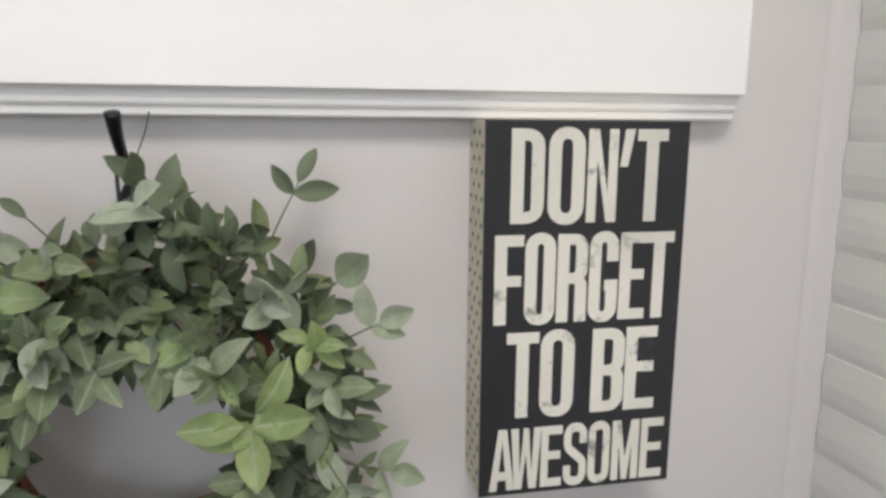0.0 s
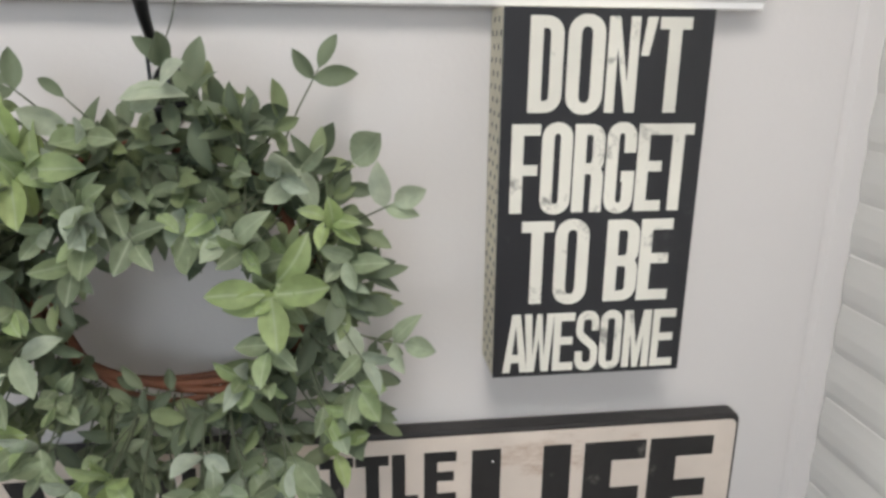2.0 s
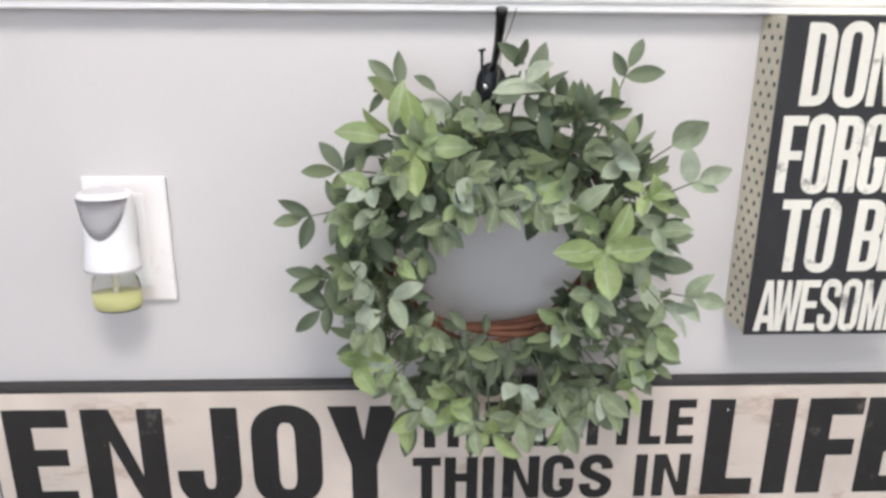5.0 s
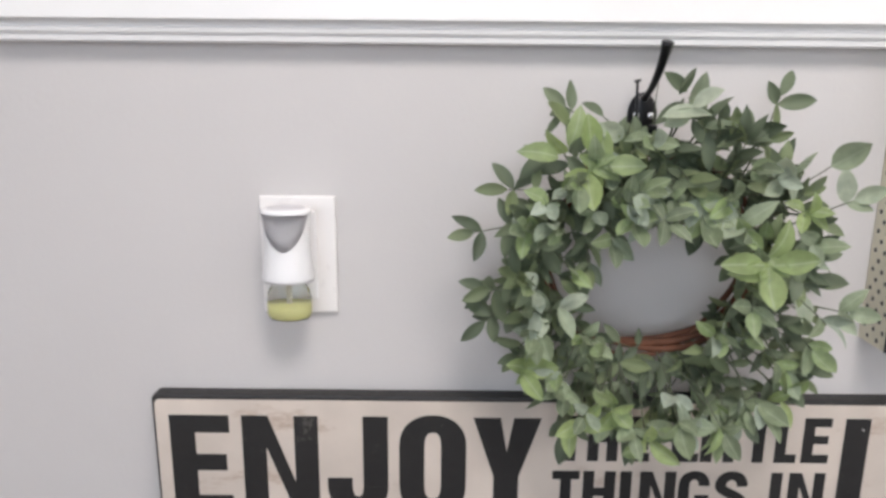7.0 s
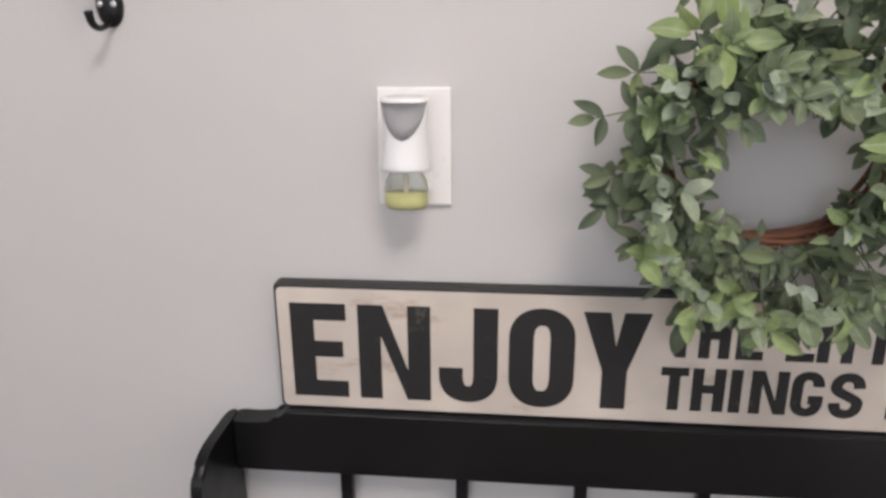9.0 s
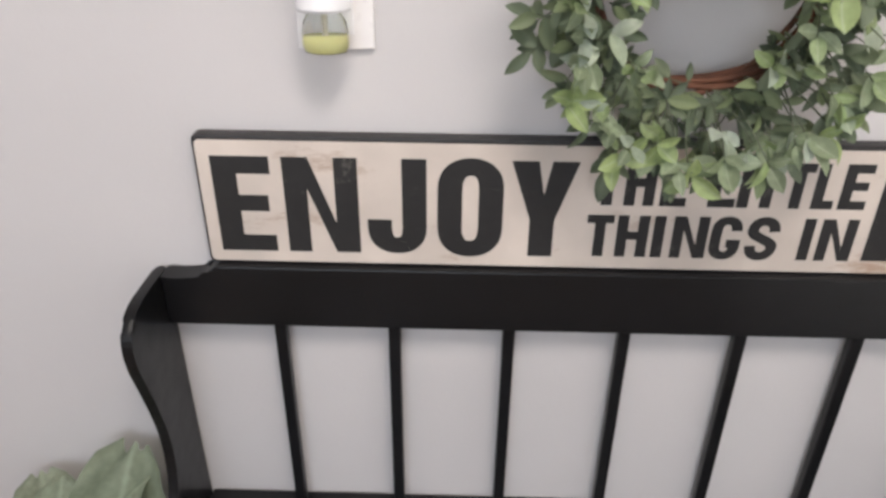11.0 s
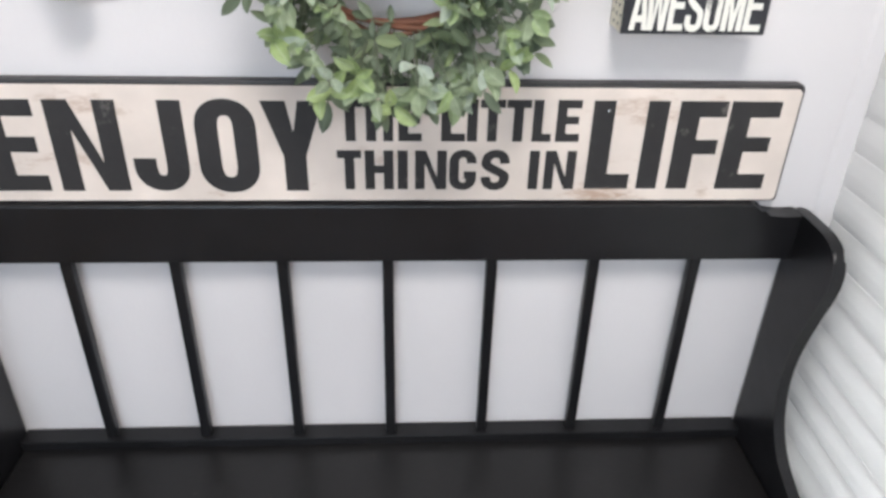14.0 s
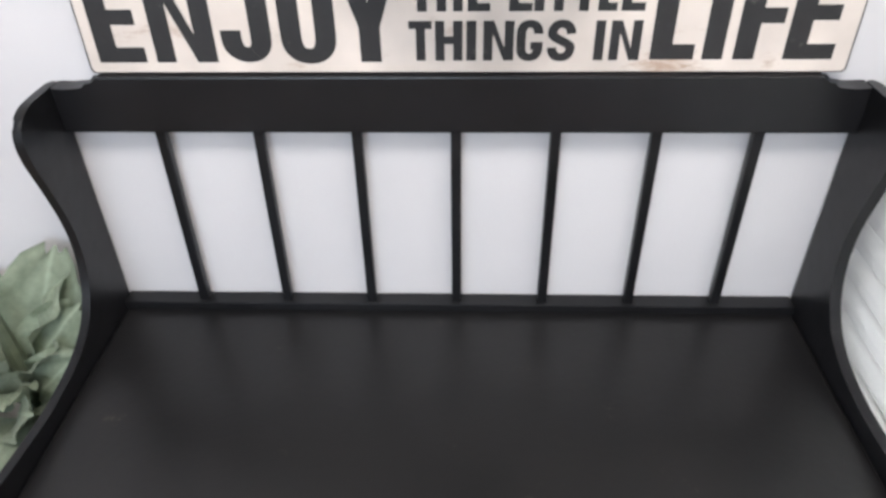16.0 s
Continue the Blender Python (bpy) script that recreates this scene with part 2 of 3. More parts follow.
def lathe(bm, profile, centre, sides=20, sx=1.0, sy=1.0):
    """A turned body: profile of (radius, z) round a vertical axis."""
    rings = [[bm.verts.new((centre[0] + sx * r * math.cos(a), centre[1] + sy * r * math.sin(a), centre[2] + z))
              for a in (2 * math.pi * k / sides for k in range(sides))] for r, z in profile]
    for a, b in zip(rings, rings[1:]):
        for k in range(sides):
            bm.faces.new((a[k], a[(k + 1) % sides], b[(k + 1) % sides], b[k]))
    bm.faces.new(rings[0][::-1])
    bm.faces.new(rings[-1])
    return bm


# ---- painted block letters ----
def arc(cx_, cz_, rx, rz, a0, a1, n=7):
    """Points on a slightly squared quarter round, from a0 to a1 degrees."""
    out = []
    for k in range(n + 1):
        a = radians(a0 + (a1 - a0) * k / n)
        c_, s_ = math.cos(a), math.sin(a)
        out.append((cx_ + rx * math.copysign(abs(c_) ** 0.88, c_), cz_ + rz * math.copysign(abs(s_) ** 0.88, s_)))
    return out


def band(path, tx, tz, closed=False):
    """Quads along a centre line; tx is the breadth of its upright runs, tz of its level ones."""
    n = len(path)
    left, right = [], []
    for i, p in enumerate(path):
        a = path[i - 1] if closed or i else p
        b = path[(i + 1) % n] if closed or i < n - 1 else p
        dx, dz = b[0] - a[0], b[1] - a[1]
        q = math.hypot(dx, dz) or 1.0
        ox, oz = -dz / q * tx / 2, dx / q * tz / 2
        left.append((p[0] + ox, p[1] + oz))
        right.append((p[0] - ox, p[1] - oz))
    last = n if closed else n - 1
    return [[left[i], left[(i + 1) % n], right[(i + 1) % n], right[i]] for i in range(last)]


def bar(x0, x1, z0, z1):
    return [[(x0, z0), (x1, z0), (x1, z1), (x0, z1)]]


def letter_faces(c, w, h, tx, tz):
    """Outlines that make up one condensed block capital w wide and h high."""
    le, ri, bo, to = tx / 2, w - tx / 2, tz / 2, h - tz / 2
    rx = (w - tx) / 2
    rz = min(rx * 1.15, h * 0.24)
    mid = w / 2
    top_turn = arc(mid, to - rz, rx, rz, 0, 90) + arc(mid, to - rz, rx, rz, 90, 180)[1:]
    low_turn = arc(mid, bo + rz, rx, rz, 180, 270) + arc(mid, bo + rz, rx, rz, 270, 360)[1:]
    if c == "O":
        return band(top_turn + low_turn, tx, tz, True)
    if c == "D":
        r = w - tx * 1.5
        return bar(0, tx, 0, h) + band([(tx, to)] + arc(ri - r * 0.85, to - rz, r * 0.85, rz, 90, 0) + arc(ri - r * 0.85, bo + rz, r * 0.85, rz, 0, -90) + [(tx, bo)], tx, tz)
    if c in "EFL":
        out = bar(0, tx, 0, h)
        if c in "EF":
            m = h * (0.52 if c == "E" else 0.49)
            out += bar(tx, w, h - tz, h) + bar(tx, w * 0.93, m - tz * 0.48, m + tz * 0.48)
        if c in "EL":
            out += bar(tx, w, 0, tz)
        return out
    if c == "T":
        return bar(0, w, h - tz, h) + bar(mid - tx / 2, mid + tx / 2, 0, h - tz)
    if c == "I":
        return bar(0, w, 0, h)
    if c == "H":
        return bar(0, tx, 0, h) + bar(w - tx, w, 0, h) + bar(tx, w - tx, h * 0.52 - tz / 2, h * 0.52 + tz / 2)
    if c == "N":
        k = 0.32 * h
        tx = min(tx, 0.315 * w)
        return [[(0, 0), (tx, 0), (tx, h - k), (0, h)], [(0, h), (tx, h - k), (w - tx * 1.05, 0), (w - tx, k), (tx * 1.1, h)], [(w - tx * 1.05, 0), (w, 0), (w - tx, k)],
                [(w, 0), (w, h), (w - tx, h), (w - tx, k)]]
    if c == "M":
        k = 0.42 * h
        return [[(0, 0), (tx, 0), (tx, h - k), (0, h)], [(0, h), (tx, h - k), (mid - tx * 0.4, 0), (mid, k * 0.9), (tx * 1.15, h)], [(mid - tx * 0.4, 0), (mid + tx * 0.4, 0), (mid, k * 0.9)],
                [(w, h), (w - tx * 1.15, h), (mid, k * 0.9), (mid + tx * 0.4, 0), (w - tx, h - k)], [(w, 0), (w, h), (w - tx, h - k), (w - tx, 0)]]
    if c == "W":
        q = w * 0.27
        return [[(0, h), (tx, h), (q + tx * 0.15, h * 0.28), (q + tx * 0.45, 0), (q - tx * 0.55, 0)], [(q + tx * 0.45, 0), (q + tx * 0.15, h * 0.28), (mid - tx * 0.35, h), (mid + tx * 0.35, h)],
                [(w - q - tx * 0.45, 0), (mid - tx * 0.35, h), (mid + tx * 0.35, h), (w - q - tx * 0.15, h * 0.28)], [(w, h), (w - tx, h), (w - q - tx * 0.15, h * 0.28), (w - q - tx * 0.45, 0), (w - q + tx * 0.55, 0)]]
    if c == "A":
        z0, z1 = h * 0.17, h * 0.17 + tz
        inner = lambda z: tx + (mid - tx) * z / (h * 0.8)
        return [[(0, 0), (tx, 0), (mid, h * 0.8), (mid, h), (mid - tx * 0.55, h)], [(w, 0), (w - tx, 0), (mid, h * 0.8), (mid, h), (mid + tx * 0.55, h)],
                [(inner(z0), z0), (w - inner(z0), z0), (w - inner(z1), z1), (inner(z1), z1)]]
    if c == "Y":
        a, b = mid - tx / 2, mid + tx / 2
        return [[(0, h), (tx * 1.08, h), (mid, h * 0.66), (mid, h * 0.40), (a, h * 0.40)], [(w, h), (w - tx * 1.08, h), (mid, h * 0.66), (mid, h * 0.40), (b, h * 0.40)], [(a, 0), (b, 0), (b, h * 0.40), (a, h * 0.40)]]
    if c == "J":
        return band([(le, h * 0.37)] + low_turn + [(ri, h)], tx, tz)
    if c == "G":
        return band([(ri, h * 0.67)] + top_turn + low_turn + [(ri, h * 0.47)], tx, tz) + bar(w * 0.54, w - tx, h * 0.47 - tz, h * 0.47)
    if c == "S":
        sway = [(le + (ri - le) * u * u * (3 - 2 * u), h * 0.66 - h * 0.32 * u) for u in (0.0, 0.15, 0.3, 0.45, 0.6, 0.75, 0.9, 1.0)]
        return band([(ri, h * 0.67)] + top_turn + sway + [(x, z) for x, z in reversed(low_turn)] + [(le, h * 0.33)], tx, tz * 1.05)
    if c in "RB":
        m = h * 0.50
        r, rr = (w - tx) * 0.48, min((w - tx) * 0.5, h * 0.12)
        up = [(tx, to)] + arc(ri - r, to - rr, r, rr, 90, 0) + arc(ri - r, m + rr, r, rr, 0, -90) + [(tx, m)]
        out = bar(0, tx, 0, h) + band(up, tx, tz)
        if c == "B":
            return out + band([(tx, m)] + arc(ri - r, m - rr, r, rr, 90, 0) + arc(ri - r, bo + rr, r, rr, 0, -90) + [(tx, bo)], tx, tz)
        return out + band([(tx, m)] + arc(ri - r, m - rr, r, rr, 90, 0) + [(ri, 0)], tx, tz)
    return [[(w * 0.3, h), (w, h), (w * 0.55, 0), (0, 0)]]      # apostrophe


def letters(row, y, z0, z1, tx, tz, parent, material):
    """Painted capitals, each given by its left and right side, standing on z0 and reaching z1."""
    for c, x0, x1 in row:
        low = z0 + 0.60 * (z1 - z0) if c == "'" else z0
        over = 0.02 * (z1 - z0) if c in "OGS" else 0.0      # round letters reach a little past the lines
        low -= over
        bm = bmesh.new()
        for k, face in enumerate(letter_faces(c, x1 - x0, z1 + over - low, tx, tz)):
            d = y - 0.0003 - 0.00001 * (k % 5)
            bm.faces.new([bm.verts.new((x0 + p[0], d, low + p[1])) for p in face])
        part("letter", bm, material, parent)


# ---- large structure ----
X0, X1, Y1, H = -1.75, 0.552, -2.9, 2.4


def structure(name, bm, material, label, category):
    ob = new(name, finish(bm, name, material))
    return tagged(ob, label, category, kind="structure")


structure("wall_north", box(X0 - 0.1, X1 + 0.1, 0, 0.12, -0.05, H), WALL, "light grey painted plaster wall", "wall")
structure("wall_west", box(X0 - 0.1, X0, Y1, 0, -0.05, H), WALL, "light grey painted plaster side wall", "wall")
wx0, wx1, wz0, wz1 = WINDOW
south = box(X0 - 0.1, wx0, Y1 - 0.12, Y1, -0.05, H)
for b in (box(wx1, X1 + 0.1, Y1 - 0.12, Y1, -0.05, H), box(wx0, wx1, Y1 - 0.12, Y1, -0.05, wz0), box(wx0, wx1, Y1 - 0.12, Y1, wz1, H)):
    tmp = bpy.data.meshes.new("tmp")
    b.to_mesh(tmp)
    b.free()
    south.from_mesh(tmp)
    bpy.data.meshes.remove(tmp)
structure("wall_south", south, WALL, "light grey painted wall with a window opening", "wall")
structure("floor", box(X0 - 0.1, X1 + 0.1, Y1 - 0.12, 0.12, -0.12, -0.05 + 0.05), FLOOR, "brown wooden floor", "floor")
structure("ceiling", box(X0 - 0.1, X1 + 0.1, Y1 - 0.12, 0.12, H, H + 0.1), CEILING, "white painted ceiling", "ceiling")

# plaster bead in the corner beside the blind
structure("trim", prism([(0.524, -0.0005), (0.530, -0.004), (0.548, -0.006), (0.552, -0.0005)], "z", 0.0, H - 0.002), WALL, "narrow painted corner bead", "trim")

# deep white ledge board above the hooks, with a moulded lower edge
ledge = thing("ledge_board", (-0.6, -0.03, 1.28), "white painted ledge board with a stepped moulding under it", "ledge", kind="structure")
LX0, LX1 = -1.72, 0.436
part("board", box(LX0, LX1, -0.030, -0.0005, 1.298, 1.52, 0.0012), TRIM_WHITE, ledge)
PROFILE = [(-0.0005, 1.2795), (-0.0165, 1.2795), (-0.0180, 1.2807), (-0.0184, 1.2830), (-0.0190, 1.2857), (-0.0208, 1.2866), (-0.0220, 1.2883), (-0.0226, 1.2915),
           (-0.0208, 1.2925), (-0.0220, 1.2948), (-0.0245, 1.2968), (-0.0280, 1.2978), (-0.0005, 1.2978)]
part("moulding", prism(PROFILE, "x", LX0 + 0.004, LX1 - 0.002, 0.0005), TRIM_WHITE, ledge)

# ---- wall hooks ----
def wall_hook(x, label):
    hk = thing("coat_hook", (x, 0, 1.222), label, "hook", "coat hooks on the wall")
    pl = bmesh.new()
    rings = []
    for s, y in ((1.0, -0.0004), (1.0, -0.0032), (0.9, -0.0050), (0.55, -0.0066), (0.12, -0.0072)):
        rings.append([pl.verts.new((x + s * 0.0135 * math.cos(a), y, 1.2185 + s * 0.0212 * math.sin(a))) for a in (2 * math.pi * k / 24 for k in range(24))])
    for a, b in zip(rings, rings[1:]):
        for k in range(24):
            pl.faces.new((a[k], a[(k + 1) % 24], b[(k + 1) % 24], b[k]))
    pl.faces.new(rings[-1])
    pl.faces.new(rings[0][::-1])
    part("back_plate", pl, IRON, hk, smooth=True)
    up = smooth_line([(x, -0.0045, 1.234), (x, -0.014, 1.2370), (x, -0.030, 1.2450), (x, -0.046, 1.2570), (x, -0.058, 1.2700), (x, -0.064, 1.2810)], 5)
    part("upper_prong", tube(bmesh.new(), up, [0.0028 + 0.0020 * (i / (len(up) - 1)) ** 2 for i in range(len(up))], 10), IRON, hk, smooth=True)
    low = smooth_line([(x, -0.0045, 1.205), (x, -0.013, 1.1990), (x, -0.026, 1.1970), (x, -0.036, 1.2015), (x, -0.040, 1.2120)], 5)
    part("lower_prong", tube(bmesh.new(), low, [0.0026 + 0.0016 * (i / (len(low) - 1)) ** 2 for i in range(len(low))], 10), IRON, hk, smooth=True)
    for dx in (-0.0066, 0.0066):
        sc = bmesh.new()
        bmesh.ops.create_uvsphere(sc, u_segments=12, v_segments=6, radius=0.0033)
        for v in sc.verts:
            v.co = Vector((x + dx + v.co.x, -0.0068 + 0.55 * v.co.y, 1.2190 + v.co.z))
        part("screw", sc, SCREW, hk, "bright domed screw", True)
    return hk


wall_hook(-0.607, "black iron double coat hook on the grey wall")
wall_hook(0.005, "black iron double coat hook holding the wreath")

# ---- outlet with a plugged-in air freshener ----
outlet = thing("outlet_plate", (-0.315, 0, 1.033), "white plastic wall outlet cover plate", "outlet")
part("cover_plate", box(-0.3500, -0.2780, -0.006, -0.0003, 1.0275, 1.1420, 0.0022, 3), PLATE, outlet)
part("receptacle", box(-0.3305, -0.2965, -0.0078, -0.0055, 1.0415, 1.1275, 0.001), PLUG, outlet)
for x in (-0.3215, -0.3065):
    part("slot", box(x - 0.0012, x + 0.0012, -0.0081, -0.0077, 1.0985, 1.1075), SLOT_DARK, outlet, "dark socket slot")
    part("slot", box(x - 0.0012, x + 0.0012, -0.0081, -0.0077, 1.0615, 1.0705), SLOT_DARK, outlet, "dark socket slot")

fresh = thing("air_freshener", (-0.318, -0.034, 1.032), "white plug-in air freshener with yellow-green scented oil", "air freshener")
cx, cy = -0.3180, -0.036
body = lathe(bmesh.new(), [(0.0190, 1.0708), (0.0232, 1.0690), (0.0236, 1.0718), (0.0226, 1.0785), (0.0210, 1.0890), (0.0202, 1.1010), (0.0206, 1.1140),
                           (0.0218, 1.1260), (0.0222, 1.1330), (0.0212, 1.1354), (0.0186, 1.1357)], (cx, cy, 0), 28, 1.02, 0.86)
part("shell", body, PLUG, fresh, smooth=True)
part("plug_block", box(cx - 0.014, cx + 0.014, -0.020, -0.0083, 1.083, 1.122, 0.002), PLUG, fresh)
part("vent_top", lathe(bmesh.new(), [(0.0001, 1.1351), (0.0170, 1.1351), (0.0170, 1.1365), (0.0001, 1.1365)], (cx, cy, 0), 24, 1.0, 0.8), PLUG_GREY, fresh)
shield = bmesh.new()
cols = []
for k in range(15):
    a = radians(-90 - 70 + 140 * k / 14)
    u = abs(k - 7) / 7
    zlow = 1.0985 + 0.0300 * u ** 1.7
    cols.append([shield.verts.new((cx + 1.02 * (0.0212 + 0.0016 * t) * math.cos(a), cy + 0.87 * (0.0216 + 0.0014 * t) * math.sin(a), zlow + (1.1322 - zlow) * t)) for t in (0, 0.33, 0.66, 1)])
for a, b in zip(cols, cols[1:]):
    for k in range(3):
        shield.faces.new((a[k], b[k], b[k + 1], a[k + 1]))
bmesh.ops.solidify(shield, geom=list(shield.faces), thickness=0.0008)
part("grey_shield", shield, PLUG_GREY, fresh, "grey shield-shaped inset", True)
bottle = part("bottle", lathe(bmesh.new(), [(0.013, 1.0318), (0.0188, 1.0330), (0.0207, 1.0380), (0.0205, 1.0500), (0.0190, 1.0590), (0.0150, 1.0650), (0.0120, 1.0686)], (cx, cy, 0), 24, 1.0, 0.78), CLEAR, fresh, "clear bottle", True)
part("oil", lathe(bmesh.new(), [(0.0118, 1.0330), (0.0175, 1.0342), (0.0193, 1.0385), (0.0192, 1.0470)], (cx, cy, 0), 24, 1.0, 0.77), OIL, bottle, "yellow-green oil", True)
part("wick", lathe(bmesh.new(), [(0.0025, 1.0345), (0.0025, 1.0670)], (cx, cy, 0), 10), WICK, bottle, "pale wick")

# ---- box sign ----
BX0, BX1, BZ0, BZ1 = 0.2335, 0.3835, 1.0060, 1.2785
sign = thing("box_sign", (0.308, 0, BZ0), "black wooden box sign with cream lettering and dotted cream sides", "sign")
part("box", box(BX0, BX1, -0.0435, -0.0005, BZ0, BZ1, 0.0012), BOX_SIDE, sign, "cream box sides")
part("face", box(BX0 - 0.0003, BX1 + 0.0003, -0.0455, -0.0433, BZ0 - 0.0003, BZ1 + 0.0003, 0.0006), BOX_BLACK, sign, "black front face")


def dots(x, sgn):
    bm = bmesh.new()
    row = 0
    z = BZ0 + 0.007
    while z < BZ1 - 0.004:
        for y in ((-0.009, -0.0235, -0.038) if row % 2 else (-0.016, -0.031)):
            ce = bm.verts.new((x + sgn * 0.0006, y, z))
            rim = [bm.verts.new((x + sgn * 0.0003, y + 0.0023 * math.cos(a), z + 0.0023 * math.sin(a))) for a in (2 * math.pi * k / 9 for k in range(9))]
            for k in range(9):
                bm.faces.new((ce, rim[k], rim[(k + 1) % 9]))
        z += 0.0092
        row += 1
    return part("dot_pattern", bm, DOT, sign, "black dots")


dots(BX0, -1)
dots(BX1, 1)
FY = -0.0455
for row, z0, z1, tx, tz in (
        ((("D", 0.2517, 0.2757), ("O", 0.2785, 0.3052), ("N", 0.3072, 0.3295), ("'", 0.3312, 0.3420), ("T", 0.3438, 0.3672)), 1.2082, 1.2733, 0.0094, 0.0082),
        ((("F", 0.2414, 0.2625), ("O", 0.2636, 0.2862), ("R", 0.2875, 0.3102), ("G", 0.3116, 0.3338), ("E", 0.3350, 0.3556), ("T", 0.3541, 0.3768)), 1.1362, 1.2004, 0.0090, 0.0080),
        ((("T", 0.2516, 0.2760), ("O", 0.2772, 0.3033), ("B", 0.3168, 0.3425), ("E", 0.3432, 0.3680)), 1.0658, 1.1300, 0.0094, 0.0084),
        ((("A", 0.2407, 0.2600), ("W", 0.2568, 0.2800), ("E", 0.2800, 0.2965), ("S", 0.2978, 0.3160), ("O", 0.3172, 0.3345), ("M", 0.3362, 0.3580), ("E", 0.3595, 0.3778)), 1.0095, 1.0575, 0.0058, 0.0068)):
    letters(row, FY, z0, z1, tx, tz, sign, LETTER_CREAM)

# ---- long sign on the bench ----
SX0, SX1, SZ0, SZ1 = -0.4630, 0.4615, 0.8020, 0.9455
long_sign = thing("long_sign", (0, -0.012, SZ0), "long distressed cream sign with black lettering, resting on the bench", "sign")


def rounded(x0, x1, z0, z1, r, n=4):
    out = []
    for cx_, cz_, a0 in ((x1 - r, z1 - r, 0), (x0 + r, z1 - r, 90), (x0 + r, z0 + r, 180), (x1 - r, z0 + r, 270)):
        out += [(cx_ + r * math.cos(radians(a0 + 90 * k / n)), cz_ + r * math.sin(radians(a0 + 90 * k / n))) for k in range(n + 1)]
    return out


part("backing_board", prism(rounded(SX0, SX1, SZ0, SZ1, 0.006), "y", -0.0183, -0.0013, 0.0022), SIGN_EDGE, long_sign, "black worn board edge")
part("face", prism(rounded(SX0 + 0.0028, SX1 - 0.0028, SZ0 + 0.0022, SZ1 - 0.0048, 0.006), "y", -0.0190, -0.0180, 0.0004), SIGN_CREAM, long_sign, "cream distressed face")
for row, z0, z1, tx, tz in (
        ((("E", -0.4468, -0.3874), ("N", -0.3750, -0.2991), ("J", -0.2908, -0.2295), ("O", -0.2184, -0.1513), ("Y", -0.1448, -0.0770)), 0.8170, 0.9242, 0.0252, 0.0190),
        ((("T", -0.0612, -0.0339), ("H", -0.0304, -0.0000), ("E", 0.0056, 0.0319), ("L", 0.0536, 0.0807), ("I", 0.0826, 0.0943), ("T", 0.0971, 0.1247), ("T", 0.1263, 0.1538), ("L", 0.1563, 0.1783), ("E", 0.1832, 0.2105)),
         0.8780, 0.9270, 0.0112, 0.0095),
        ((("T", -0.0641, -0.0366), ("H", -0.0329, -0.0002), ("I", 0.0045, 0.0162), ("N", 0.0245, 0.0609), ("G", 0.0639, 0.0953), ("S", 0.1007, 0.1338), ("I", 0.1563, 0.1680), ("N", 0.1746, 0.2110)), 0.8186, 0.8670, 0.0112, 0.0095),
        ((("L", 0.2236, 0.2755), ("I", 0.2854, 0.3099), ("F", 0.3219, 0.3772), ("E", 0.3807, 0.4390)), 0.8194, 0.9267, 0.0250, 0.0188)):
    letters(row, -0.0190, z0, z1, tx, tz, long_sign, LETTER_BLACK)

nail = bmesh.new()
bmesh.ops.create_uvsphere(nail, u_segments=10, v_segments=5, radius=0.0014)
for v in nail.verts:
    v.co = Vector((0.2413 + v.co.x, -0.0199 + 0.4 * v.co.y, 0.9150 + v.co.z))
part("nail", nail, SCREW, long_sign, "small bright nail head", True)

# ---- bench ----
BC = -0.010
IN0, IN1 = BC - 0.508, BC + 0.506
SEAT = 0.425
bench = thing("bench", (BC, -0.22, 0), "black painted wooden bench with a slatted back and scrolled ends", "bench")
ENDP = smooth_line([(-0.005, 0.787), (-0.045, 0.7875), (-0.080, 0.786), (-0.103, 0.776), (-0.114, 0.756), (-0.113, 0.727), (-0.100, 0.682), (-0.086, 0.625), (-0.083, 0.580),
                    (-0.090, 0.540), (-0.106, 0.505), (-0.135, 0.476), (-0.185, 0.457), (-0.260, 0.4505), (-0.340, 0.456), (-0.410, 0.463), (-0.452, 0.452), (-0.468, 0.425),
                    (-0.460, 0.385), (-0.440, 0.320), (-0.432, 0.240), (-0.440, 0.150), (-0.455, 0.060), (-0.458, 0.0005)], 4)
outline = [tuple(p) for p in ENDP] + [(-0.350, 0.0005), (-0.335, 0.06), (-0.300, 0.10), (-0.230, 0.115), (-0.160, 0.10), (-0.125, 0.06), (-0.110, 0.0005), (-0.005, 0.0005)]
for a, b in ((IN0 - 0.012, IN0), (IN1, IN1 + 0.015)):
    part("end_panel", prism(outline, "x", a, b, 0.0045), BLACK_WOOD, bench)
top = [(IN0 + 0.0004, 0.7255), (IN1 - 0.0004, 0.7255)] + [tuple(p) for p in smooth_line([(IN1 - 0.0004, 0.7865), (IN1 - 0.022, 0.7855), (IN1 - 0.047, 0.7890), (IN1 - 0.058, 0.7980), (IN1 - 0.065, 0.8017)], 4)]
top += [tuple(p) for p in smooth_line([(IN0 + 0.065, 0.8017), (IN0 + 0.058, 0.7980), (IN0 + 0.047, 0.7890), (IN0 + 0.022, 0.7855), (IN0 + 0.0004, 0.7865)], 4)]
part("top_rail", prism(top, "y", -0.0285, -0.001, 0.003), BLACK_WOOD, bench)
part("bottom_rail", box(IN0 + 0.0004, IN1 - 0.0004, -0.030, -0.003, SEAT + 0.0004, 0.4400, 0.0016), BLACK_WOOD, bench)
for i in range(7):
    sx = -0.0075 + (i - 3) * 0.1289
    part("slat", box(sx - 0.0080, sx + 0.0058, -0.0230, -0.0090, 0.4380, 0.7290, 0.0028), BLACK_WOOD, bench)
